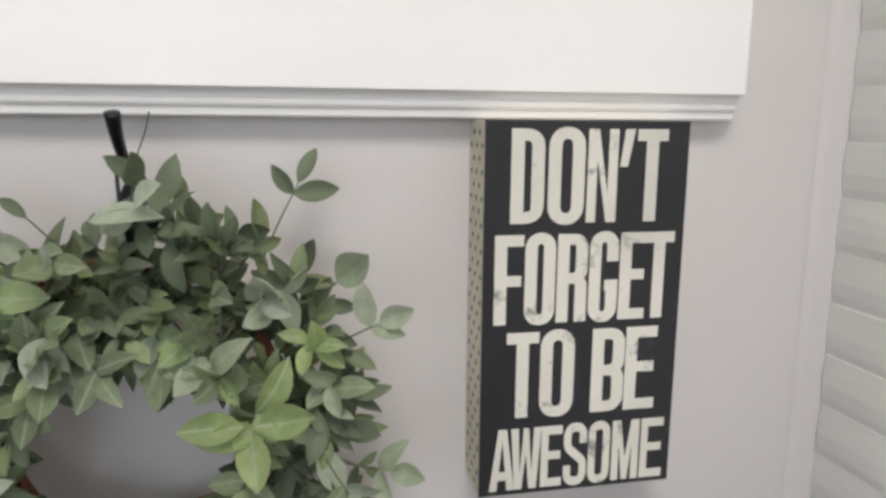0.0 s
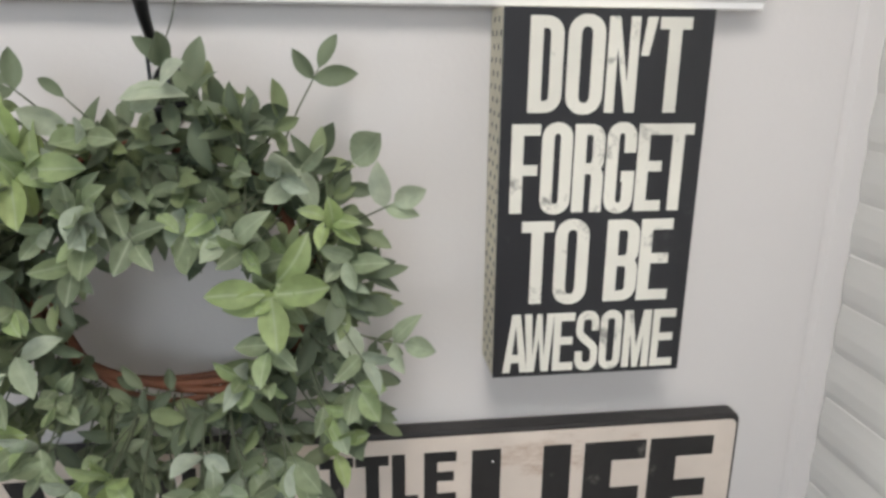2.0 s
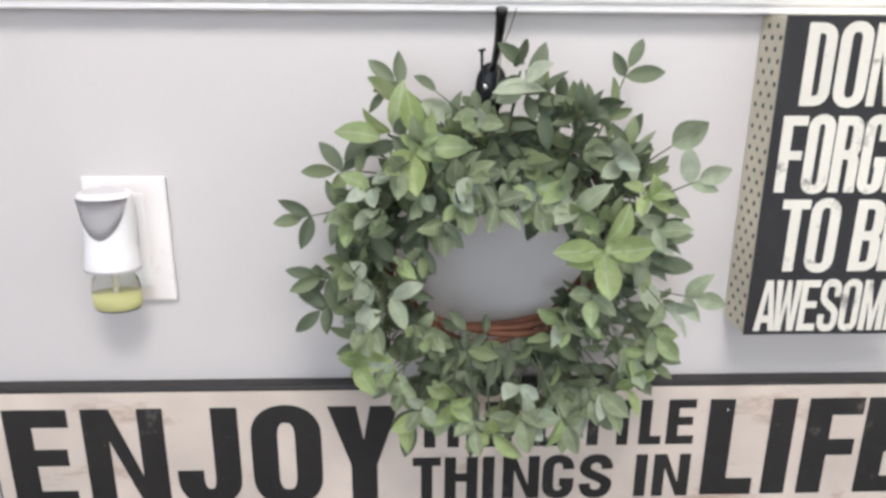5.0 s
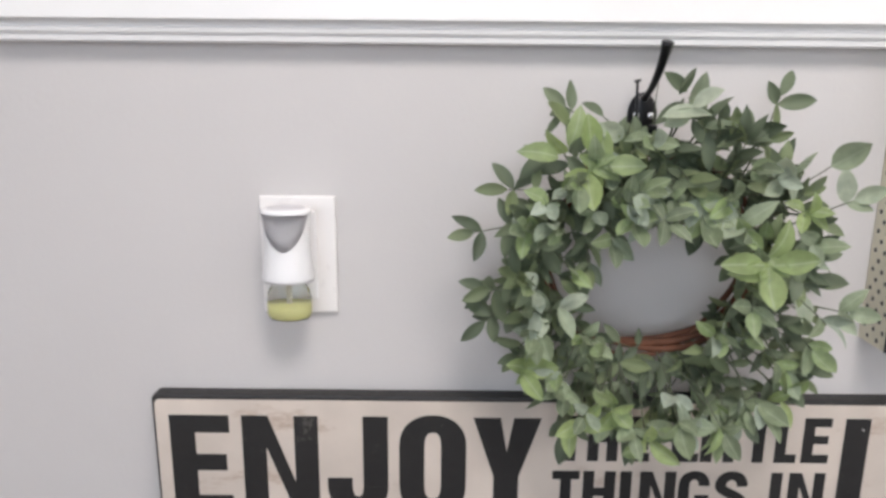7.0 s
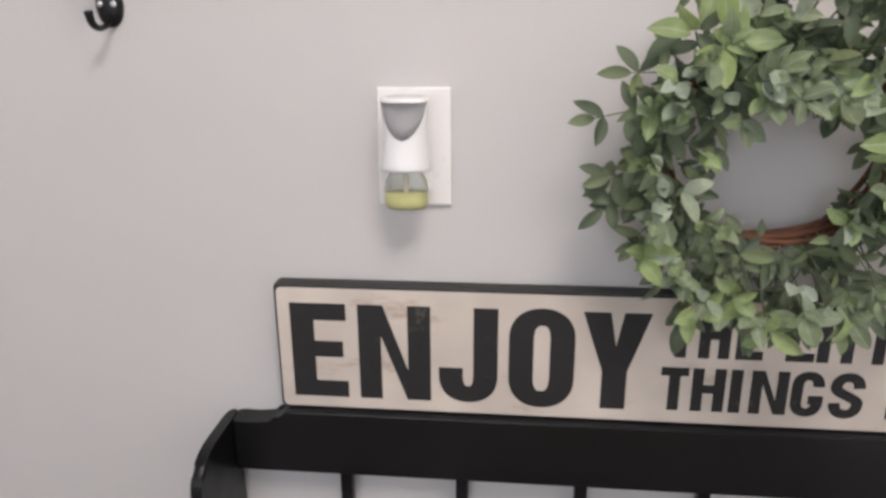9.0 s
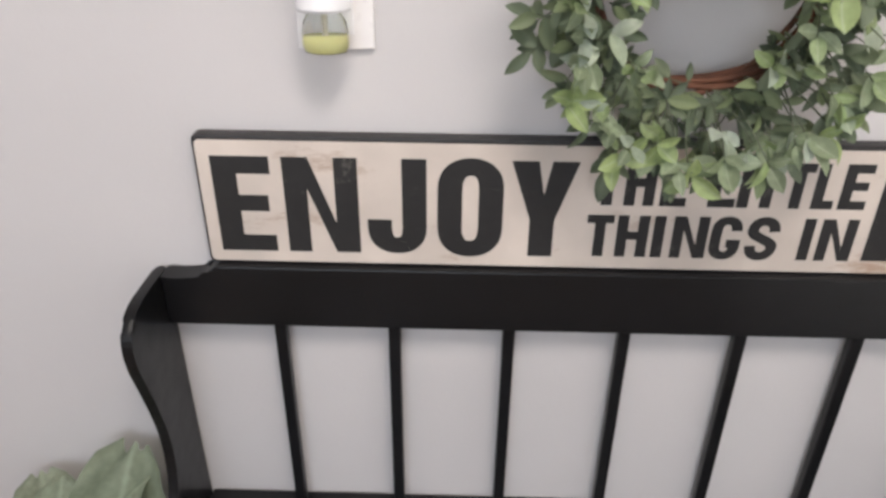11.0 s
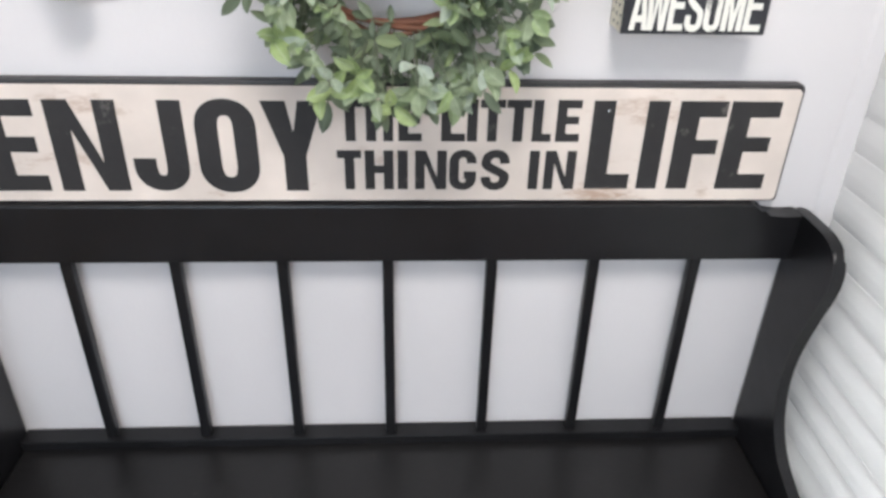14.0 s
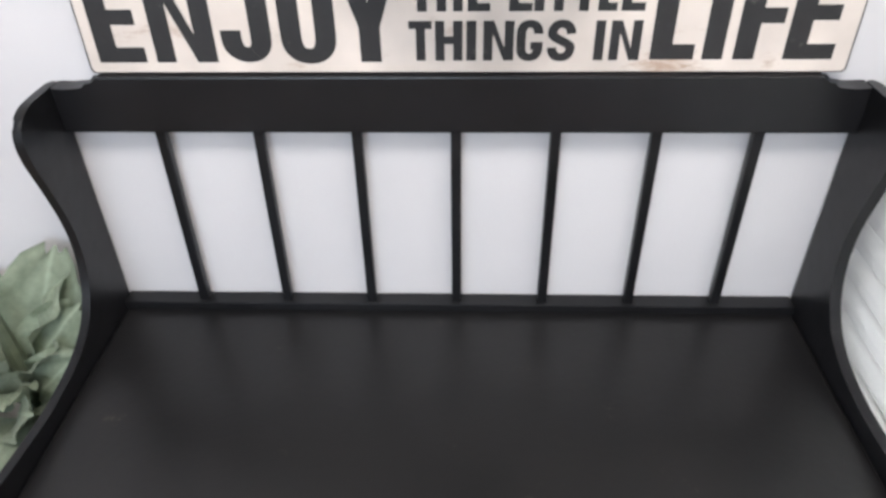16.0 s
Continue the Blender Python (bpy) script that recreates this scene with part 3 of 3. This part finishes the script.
part("seat", box(IN0 + 0.0004, IN1 - 0.0004, -0.452, -0.002, SEAT - 0.026, SEAT, 0.006, 3), SEAT_PAINT, bench, "black rubbed seat board")
part("apron", box(IN0 + 0.0004, IN1 - 0.0004, -0.428, -0.408, SEAT - 0.115, SEAT - 0.0265, 0.003), BLACK_WOOD, bench)
part("stretcher", box(IN0 + 0.0004, IN1 - 0.0004, -0.060, -0.040, SEAT - 0.095, SEAT - 0.0265, 0.003), BLACK_WOOD, bench)


# ---- wreath ----
def leaf_mesh(name, fold, curl, twist, material, width=0.5, point=1.15, nl=6):
    """A pointed oval leaf one unit long, along +x, upper side to +z, folded along its midrib."""
    bm = bmesh.new()
    rows = []
    for i in range(nl + 1):
        t = i / nl
        w = 0.5 * width * (math.sin(math.pi * t ** 0.98) ** 0.68 if 0 < t < 1 else 0.0) * (1.0 if t < 0.6 else 1 - 0.25 * (t - 0.6) * point)
        z = curl * (t - t * t * 1.6)
        tw = twist * t
        if w < 1e-4:
            rows.append([bm.verts.new((t, 0, z))])
        else:
            rows.append([bm.verts.new((t, s * w * math.cos(tw), z + abs(s) * w * fold + s * w * math.sin(tw))) for s in (-1, -0.5, 0, 0.5, 1)])
    for a, b in zip(rows, rows[1:]):
        if len(a) == 1:
            for k in range(4):
                bm.faces.new((a[0], b[k], b[k + 1]))
        elif len(b) == 1:
            for k in range(4):
                bm.faces.new((a[k], b[0], a[k + 1]))
        else:
            for k in range(4):
                bm.faces.new((a[k], b[k], b[k + 1], a[k + 1]))
    me = bpy.data.meshes.new(name)
    bmesh.ops.recalc_face_normals(bm, faces=bm.faces)
    bm.to_mesh(me)
    bm.free()
    me.materials.append(material)
    me.shade_smooth()
    return me


rng = random.Random(11)
SETS = [[leaf_mesh("leaf", 0.28 + 0.09 * k, 0.34 - 0.16 * k, 0.3 * (k - 2), m, 0.47 + 0.03 * k) for k in range(5)] for m in (LEAF, LEAF_BRIGHT, LEAF_FROST)]
SLIM = [leaf_mesh("leaf", 0.34 + 0.08 * k, 0.36 - 0.17 * k, 0.3 * (k - 2), LEAF_SHADED, 0.36 + 0.03 * k) for k in range(5)]
WC = Vector((0.006, -0.046, 1.099))
wreath = thing("wreath", (WC.x, WC.y, WC.z), "round faux greenery wreath of oval leaves on brown twigs", "wreath")
for k in range(4):
    ring = bmesh.new()
    ph, dr, dy = rng.random() * 6.28, 0.004 * rng.uniform(-1, 1), 0.006 * rng.uniform(-1, 1)
    pts = []
    for i in range(49):
        a = 2 * math.pi * i / 48
        r = 0.090 + dr + 0.005 * math.sin(3 * a + ph)
        pts.append(WC + Vector((r * math.cos(a), dy + 0.006 * math.cos(2 * a + ph), r * math.sin(a))))
    tube(ring, pts, 0.0028 + 0.001 * rng.random(), 7)
    part("twig", ring, TWIG, wreath, smooth=True)

spots = []          # where every leaf sits: base, pose, size
stems = bmesh.new()


def add_leaf(p, direction, face, size, sort=0):
    x = direction.normalized()
    z = (face - face.dot(x) * x).normalized()
    y = z.cross(x)
    m = Matrix((x, y, z)).transposed().to_4x4()
    m.translation = p
    spots.append((m @ Matrix.Diagonal((size, size, size, 1)), rng.randrange(5), sort))


def sprig(base, tip, bend, n, size, rnd=0.5, sort=0):
    """A thin stem with pairs of leaves and one at its end."""
    mid = (base + tip) / 2 + bend
    pts = smooth_line([base, mid, tip], 5)
    tube(stems, pts, [0.0009 - 0.0004 * i / (len(pts) - 1) for i in range(len(pts))], 5)
    along = (tip - mid).normalized()
    for j in range(n):
        t = 0.10 + 0.84 * j / max(1, n - 1)
        p = pts[int(t * (len(pts) - 1))]
        side = along.cross(Vector((rng.uniform(-0.4, 0.4), -1, rng.uniform(-0.4, 0.4)))).normalized()
        for s in (-1, 1):
            d = side * s * rng.uniform(0.6, 1.0) + along * rng.uniform(0.3, 0.9) + Vector((rng.uniform(-rnd, rnd), rng.uniform(-0.75, 0.15), rng.uniform(-rnd, rnd)))
            f = Vector((rng.uniform(-0.6, 0.6), -1.0, rng.uniform(-0.2, 0.9)))
            add_leaf(p, d, f, size * rng.uniform(0.72, 1.12), sort)
    add_leaf(tip, along + Vector((0, -0.2, 0)), Vector((rng.uniform(-0.5, 0.5), -1, 0.3)), size * rng.uniform(0.8, 1.1), sort)


# sprigs that stand out from the ring, each by the end of its last leaf
for tip, size, n in (((0.120, -0.042, 1.260), 0.028, 2), ((0.145, -0.122, 1.203), 0.033, 1), ((0.174, -0.112, 1.171), 0.030, 2), ((0.183, -0.118, 1.064), 0.030, 2), ((0.160, -0.080, 1.024), 0.029, 2),
                     ((-0.095, -0.070, 1.247), 0.030, 2), ((-0.147, -0.075, 1.163), 0.029, 2), ((-0.176, -0.075, 1.120), 0.030, 3), ((-0.157, -0.075, 1.057), 0.030, 2), ((-0.160, -0.080, 1.029), 0.030, 2),
                     ((-0.124, -0.075, 0.996), 0.029, 2), ((-0.070, -0.085, 0.918), 0.030, 2), ((-0.004, -0.090, 0.912), 0.030, 2), ((0.048, -0.090, 0.920), 0.030, 2), ((0.110, -0.085, 0.936), 0.030, 2),
                     ((0.164, -0.080, 0.981), 0.030, 2), ((0.160, -0.085, 1.112), 0.028, 2), ((-0.060, -0.070, 1.238), 0.027, 1), ((0.038, -0.060, 1.250), 0.034, 1)):
    tip = Vector(tip)
    a = math.atan2(tip.z - WC.z, tip.x - WC.x)
    base = WC + Vector((0.094 * math.cos(a - 0.2), -0.014, 0.094 * math.sin(a - 0.2)))
    sprig(base, tip - (tip - base).normalized() * size * 0.9, Vector((0, -0.010, 0.004)), n, size, 0.3, rng.choice((0, 2, 2)) if tip.x > 0.05 else rng.choice((0, 1, 1, 2)))
# loose tufts on the front: young yellow-green ones and frosted pale ones
for c, n, size, sort in (((0.078, -0.124, 1.110), 4, 0.034, 1), ((0.057, -0.112, 1.145), 5, 0.034, 2), ((-0.080, -0.098, 1.192), 5, 0.034, 1), ((-0.054, -0.108, 1.180), 5, 0.033, 1), ((-0.098, -0.085, 1.180), 4, 0.032, 1),
                         ((-0.078, -0.080, 1.216), 4, 0.031, 1), ((-0.030, -0.095, 1.205), 4, 0.030, 2), ((0.018, -0.094, 1.226), 3, 0.036, 2), ((0.036, -0.088, 1.216), 3, 0.034, 2), ((0.020, -0.070, 1.236), 4, 0.030, 2),
                         ((0.112, -0.108, 1.146), 5, 0.031, 1), ((0.098, -0.105, 1.176), 4, 0.030, 2), ((0.125, -0.100, 1.120), 5, 0.030, 2), ((0.120, -0.095, 1.085), 5, 0.031, 2), ((0.085, -0.090, 1.205), 4, 0.028, 2),
                         ((-0.030, -0.115, 0.985), 5, 0.031, 1), ((-0.060, -0.110, 0.968), 5, 0.030, 1), ((0.030, -0.112, 0.955), 5, 0.029, 0), ((0.000, -0.112, 0.945), 4, 0.029, 1), ((0.115, -0.105, 0.990), 5, 0.029, 1),
                         ((-0.105, -0.100, 1.010), 5, 0.030, 1), ((-0.118, -0.090, 1.085), 5, 0.029, 2), ((-0.095, -0.100, 1.120), 4, 0.030, 0), ((-0.085, -0.100, 1.060), 4, 0.030, 2), ((0.075, -0.110, 0.970), 5, 0.029, 0), ((0.066, -0.085, 1.045), 5, 0.027, 2), ((0.052, -0.080, 1.020), 5, 0.025, 2), ((-0.066, -0.085, 1.068), 4, 0.027, 0)):
    c = Vector(c)
    a = math.atan2(c.z - WC.z, c.x - WC.x)
    tube(stems, smooth_line([WC + Vector((0.09 * math.cos(a), 0.0, 0.09 * math.sin(a))), (c + WC) / 2 + Vector((0.05 * math.cos(a), 0, 0.05 * math.sin(a))), c], 4), 0.0009, 5)
    ph = rng.random() * 6
    for k in range(n):
        b = ph + 2 * math.pi * (k + rng.uniform(-0.35, 0.35)) / n
        off = Vector((rng.uniform(-1, 1), rng.uniform(-0.5, 1.2), rng.uniform(-1, 1))) * 0.006
        add_leaf(c + off, Vector((math.cos(b), rng.uniform(-0.8, 0.35), math.sin(b))), Vector((rng.uniform(-0.7, 0.7), -1, rng.uniform(-0.2, 1.0))), size * rng.uniform(0.62, 1.1), sort)
# broad frosted leaves under the hook and young ones over the upper bow
for p, d, f, size, sort in (((-0.004, -0.096, 1.222), (1, -0.1, 0.12), (0, -0.8, 1), 0.040, 2), ((0.030, -0.092, 1.214), (1, -0.3, 0.1), (0.3, -1, 0.6), 0.032, 2), ((0.028, -0.062, 1.226), (0.35, -0.1, 1), (0.2, -1, 0.2), 0.034, 2),
                            ((-0.085, -0.105, 1.190), (-1, -0.2, 0.25), (0, -1, 0.6), 0.034, 1), ((-0.052, -0.112, 1.184), (1, -0.2, 0.05), (0, -1, 0.5), 0.034, 1), ((-0.060, -0.108, 1.194), (-0.2, -0.2, 1), (0.1, -1, 0.4), 0.033, 1),
                            ((-0.064, -0.110, 1.180), (0.15, -0.3, -1), (0.1, -1, 0.3), 0.032, 1), ((0.076, -0.128, 1.110), (-1, -0.1, 0.05), (0, -1, 0.6), 0.036, 1), ((0.082, -0.128, 1.110), (1, -0.1, 0.1), (0.1, -1, 0.6), 0.034, 1),
                            ((0.079, -0.128, 1.108), (0.1, -0.2, -1), (0, -1, 0.3), 0.034, 1)):
    add_leaf(Vector(p), Vector(d), Vector(f), size, sort)
# the thick mass round the ring
for k in range(215):
    a = 2 * math.pi * (k + rng.uniform(-0.4, 0.4)) / 175 if k < 175 else radians(rng.uniform(35, 150))
    low = max(0.0, -math.sin(a))
    out = rng.uniform(0.006, 0.030) + 0.018 * low * rng.random() + 0.013 * low + 0.010 * max(0.0, math.cos(a))
    ca, sa = math.cos(a), math.sin(a)
    if 0.9 < a % (2 * math.pi) < 1.9 and k % 3 == 0:
        continue
    sweep = rng.uniform(-0.035, 0.035)
    inward = k >= 175 or rng.random() < (0.42 if sa > 0.2 else 0.32 if sa > -0.7 else 0.06)
    reach = -rng.uniform(0.008, 0.012 + 0.030 * max(0.0, sa)) if inward else out
    r0 = rng.uniform(0.078, 0.092) if inward else rng.uniform(0.090, 0.104) if sa < -0.5 else rng.uniform(0.084, 0.106)
    base = WC + Vector((r0 * ca, rng.uniform(-0.016, 0.004), r0 * sa))
    tip = base + Vector((reach * ca - sweep * sa, -rng.uniform(0.0, 0.070), reach * sa + sweep * ca - 0.006))
    if tip.z > 1.205 and abs(tip.x - 0.004) < 0.034:
        tip.z = 1.190 + 0.2 * (tip.z - 1.205)
    sprig(base, tip, Vector((0, -0.01, 0)), rng.choice((2, 2, 3)), rng.uniform(0.019, 0.030))

pin = tube(bmesh.new(), [Vector((-0.0035, -0.020, 1.196)), Vector((-0.0045, -0.019, 1.224)), Vector((-0.0052, -0.018, 1.2500))], 0.0013, 8)
tube(pin, [Vector((-0.0080, -0.018, 1.2492)), Vector((-0.0022, -0.018, 1.2504))], 0.0012, 8)
part("hanger_pin", pin, IRON, wreath, "black iron hanger pin")
wire = bmesh.new()
tube(wire, smooth_line([(0.004, -0.040, 1.196), (0.007, -0.036, 1.230), (0.010, -0.032, 1.252), (0.016, -0.032, 1.268), (0.020, -0.034, 1.282)], 4), 0.0005, 5)
part("hanging_wire", wire, STEM, wreath, "thin pale wire end")
tagged(part("stem_tangle", stems, STEM, wreath), kind="stuff")
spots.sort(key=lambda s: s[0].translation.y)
inv = Matrix.Translation(wreath.location).inverted()
for m, k, sort in spots[:300]:
    ob = new("leaf", SETS[sort][k])
    ob.parent = wreath
    ob.matrix_parent_inverse = inv
    ob.matrix_basis = m
# leaves farther back: slimmer, their shade painted in by the darker palette
verts, faces = [], []
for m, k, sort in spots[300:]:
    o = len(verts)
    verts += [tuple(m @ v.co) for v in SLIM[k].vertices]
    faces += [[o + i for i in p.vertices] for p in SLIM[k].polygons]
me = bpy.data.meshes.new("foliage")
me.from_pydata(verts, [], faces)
me.materials.append(LEAF_SHADED)
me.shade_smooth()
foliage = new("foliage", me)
foliage.parent = wreath
foliage.matrix_parent_inverse = inv
tagged(foliage, kind="stuff")

# ---- broad-leaved plant beside the bench ----
plant = thing("potted_plant", (-0.650, -0.125, 0), "pale green broad-leaved plant in a woven pot beside the bench", "plant")
part("pot", lathe(bmesh.new(), [(0.085, 0.0005), (0.098, 0.02), (0.108, 0.12), (0.104, 0.24), (0.096, 0.27), (0.100, 0.285), (0.090, 0.285), (0.086, 0.25)], (-0.650, -0.125, 0), 28), POT, plant, "woven beige pot", True)
prng = random.Random(5)
BROAD = []
for k in range(3):
    bm = bmesh.new()
    grid = []
    for i in range(13):
        t = i / 12
        w = 0.36 * (math.sin(math.pi * (0.06 + 0.86 * t)) ** 0.6 if t < 1 else 0.28)
        row = []
        for j in range(11):
            s = (j - 5) / 5
            ruffle = 0.075 * abs(s) ** 1.5 * math.sin(9 * t + 4 * s + 2.1 * k) + 0.03 * math.sin(16 * t + 7 * s + k)
            row.append(bm.verts.new((t + 0.03 * math.sin(7 * s + k) * t, s * w + 0.015 * math.sin(14 * t + k), 0.28 * t - 0.42 * t * t + 0.22 * s * s * w + ruffle)))
        grid.append(row)
    for a, b in zip(grid, grid[1:]):
        for j in range(10):
            bm.faces.new((a[j], b[j], b[j + 1], a[j + 1]))
    BROAD.append(finish(bm, "leaf", CABBAGE, True))
pinv = Matrix.Translation(plant.location).inverted()


def broad_leaf(base, tip, face, kind):
    x = tip - base
    size = x.length
    x = x.normalized()
    z = (face - face.dot(x) * x).normalized()
    m = Matrix((x, z.cross(x), z)).transposed().to_4x4()
    m.translation = base
    ob = new("leaf", BROAD[kind])
    ob.parent = plant
    ob.matrix_parent_inverse = pinv
    ob.matrix_basis = m @ Matrix.Diagonal((size, size, size, 1))


# large puckered leaves that stand up beside the bench end
for base, tip, face in (((-0.635, -0.09, 0.38), (-0.590, -0.055, 0.545), (0.3, -1, 0.5)), ((-0.640, -0.11, 0.37), (-0.558, -0.10, 0.480), (0.1, -1, 0.7)),
                        ((-0.640, -0.13, 0.33), (-0.560, -0.15, 0.425), (0.1, -1, 0.8)), ((-0.650, -0.15, 0.32), (-0.600, -0.22, 0.400), (0.1, -0.8, 1)),
                        ((-0.655, -0.16, 0.30), (-0.610, -0.25, 0.335), (0, -0.6, 1)), ((-0.665, -0.11, 0.38), (-0.690, -0.06, 0.500), (0.1, -1, 0.4)),
                        ((-0.660, -0.14, 0.34), (-0.680, -0.19, 0.450), (0.1, -1, 0.6)), ((-0.650, -0.12, 0.30), (-0.555, -0.21, 0.330), (0.3, -0.4, 1))):
    broad_leaf(Vector(base), Vector(tip), Vector(face), prng.randrange(3))
for k in range(18):
    a = 2.4 * k
    el = 0.2 + 0.9 * (k / 17)
    d = Vector((math.cos(a) * math.cos(el), math.sin(a) * math.cos(el), math.sin(el)))
    base = Vector((-0.660, -0.125, 0.29 + 0.12 * k / 17)) + 0.03 * Vector((math.cos(a), math.sin(a), 0))
    size = prng.uniform(0.10, 0.14)
    reach = base + d * size
    if reach.x > -0.570 or reach.y > -0.03:
        size *= 0.62
    broad_leaf(base, base + d * size, Vector((0, 0, 1)) - 0.5 * d, k % 3)
stalk = bmesh.new()
tube(stalk, [Vector((-0.650, -0.125, 0.24)), Vector((-0.648, -0.123, 0.36)), Vector((-0.650, -0.125, 0.52))], [0.02, 0.016, 0.006], 8)
part("stalk", stalk, STEM, plant)

# ---- ceiling lamp over the bench ----
lamp = thing("ceiling_light", (0.05, -1.10, H), "flush round white ceiling light, switched on", "lamp")
part("rim", lathe(bmesh.new(), [(0.300, H - 0.0005), (0.300, H - 0.03), (0.285, H - 0.035), (0.285, H - 0.0006)], (0.05, -1.10, 0), 32), TRIM_WHITE, lamp)
part("diffuser", lathe(bmesh.new(), [(0.282, H - 0.02), (0.26, H - 0.035), (0.20, H - 0.045), (0.001, H - 0.05)], (0.05, -1.10, 0), 32), GLOW, lamp, "glowing diffuser")

# ---- side wall with a closed venetian blind ----
east = box(X1 + 0.045, X1 + 0.16, Y1, -1.0, -0.05, H)
for b in (box(X1 + 0.030, X1 + 0.16, -0.10, -0.0005, -0.05, H), box(X1 + 0.045, X1 + 0.16, -1.0, -0.10, -0.05, 0.08), box(X1 + 0.045, X1 + 0.16, -1.0, -0.10, 2.06, H)):
    tmp = bpy.data.meshes.new("tmp")
    b.to_mesh(tmp)
    b.free()
    east.from_mesh(tmp)
    bpy.data.meshes.remove(tmp)
structure("wall_east", east, WALL, "light grey painted side wall with a window opening", "wall")
BY0, BY1, PITCH = -1.02, -0.0065, 0.0446
blind = thing("venetian_blind", (0.556, -0.5, 0.06), "closed white venetian blind with wide horizontal slats", "blind")
SLAT = [(0.0018, 0.0246), (0.0026, 0.0256), (0.0038, 0.0248), (0.0026, 0.0120), (0.0024, 0.0000), (0.0032, -0.0120), (0.0054, -0.0238), (0.0046, -0.0248), (0.0034, -0.0244), (0.0010, -0.0120), (0.0002, 0.0000), (0.0006, 0.0120)]
slat_bm = bmesh.new()
lo = [slat_bm.verts.new((p[0], BY0, p[1])) for p in SLAT]
hi = [slat_bm.verts.new((p[0], BY1, p[1])) for p in SLAT]
slat_bm.faces.new(lo)
slat_bm.faces.new(hi[::-1])
for i in range(len(SLAT)):
    slat_bm.faces.new((lo[i], hi[i], hi[(i + 1) % len(SLAT)], lo[(i + 1) % len(SLAT)]))
slat_me = finish(slat_bm, "slat", BLIND)
brng = random.Random(3)
binv = Matrix.Translation(blind.location).inverted()
for c in range(44):
    ob = new("slat", slat_me)
    ob.parent = blind
    ob.matrix_parent_inverse = binv
    ob.matrix_basis = pose(0.5460 + brng.uniform(-0.0006, 0.0006), brng.uniform(-0.002, 0.002), 0.1228 + c * PITCH, 0, brng.uniform(-0.8, 0.8), 0)
part("bottom_rail", box(0.549, 0.566, BY0, BY1, 0.068, 0.090, 0.002), BLIND, blind)
part("head_rail", box(0.545, 0.580, BY0, BY1, 2.075, 2.125, 0.003), BLIND, blind)
for y in (-0.16, -0.52, -0.88):
    cord = bmesh.new()
    tube(cord, [Vector((0.5655, y, 0.05)), Vector((0.5655, y, 2.09))], 0.0009, 6)
    part("cord", cord, BLIND, blind)
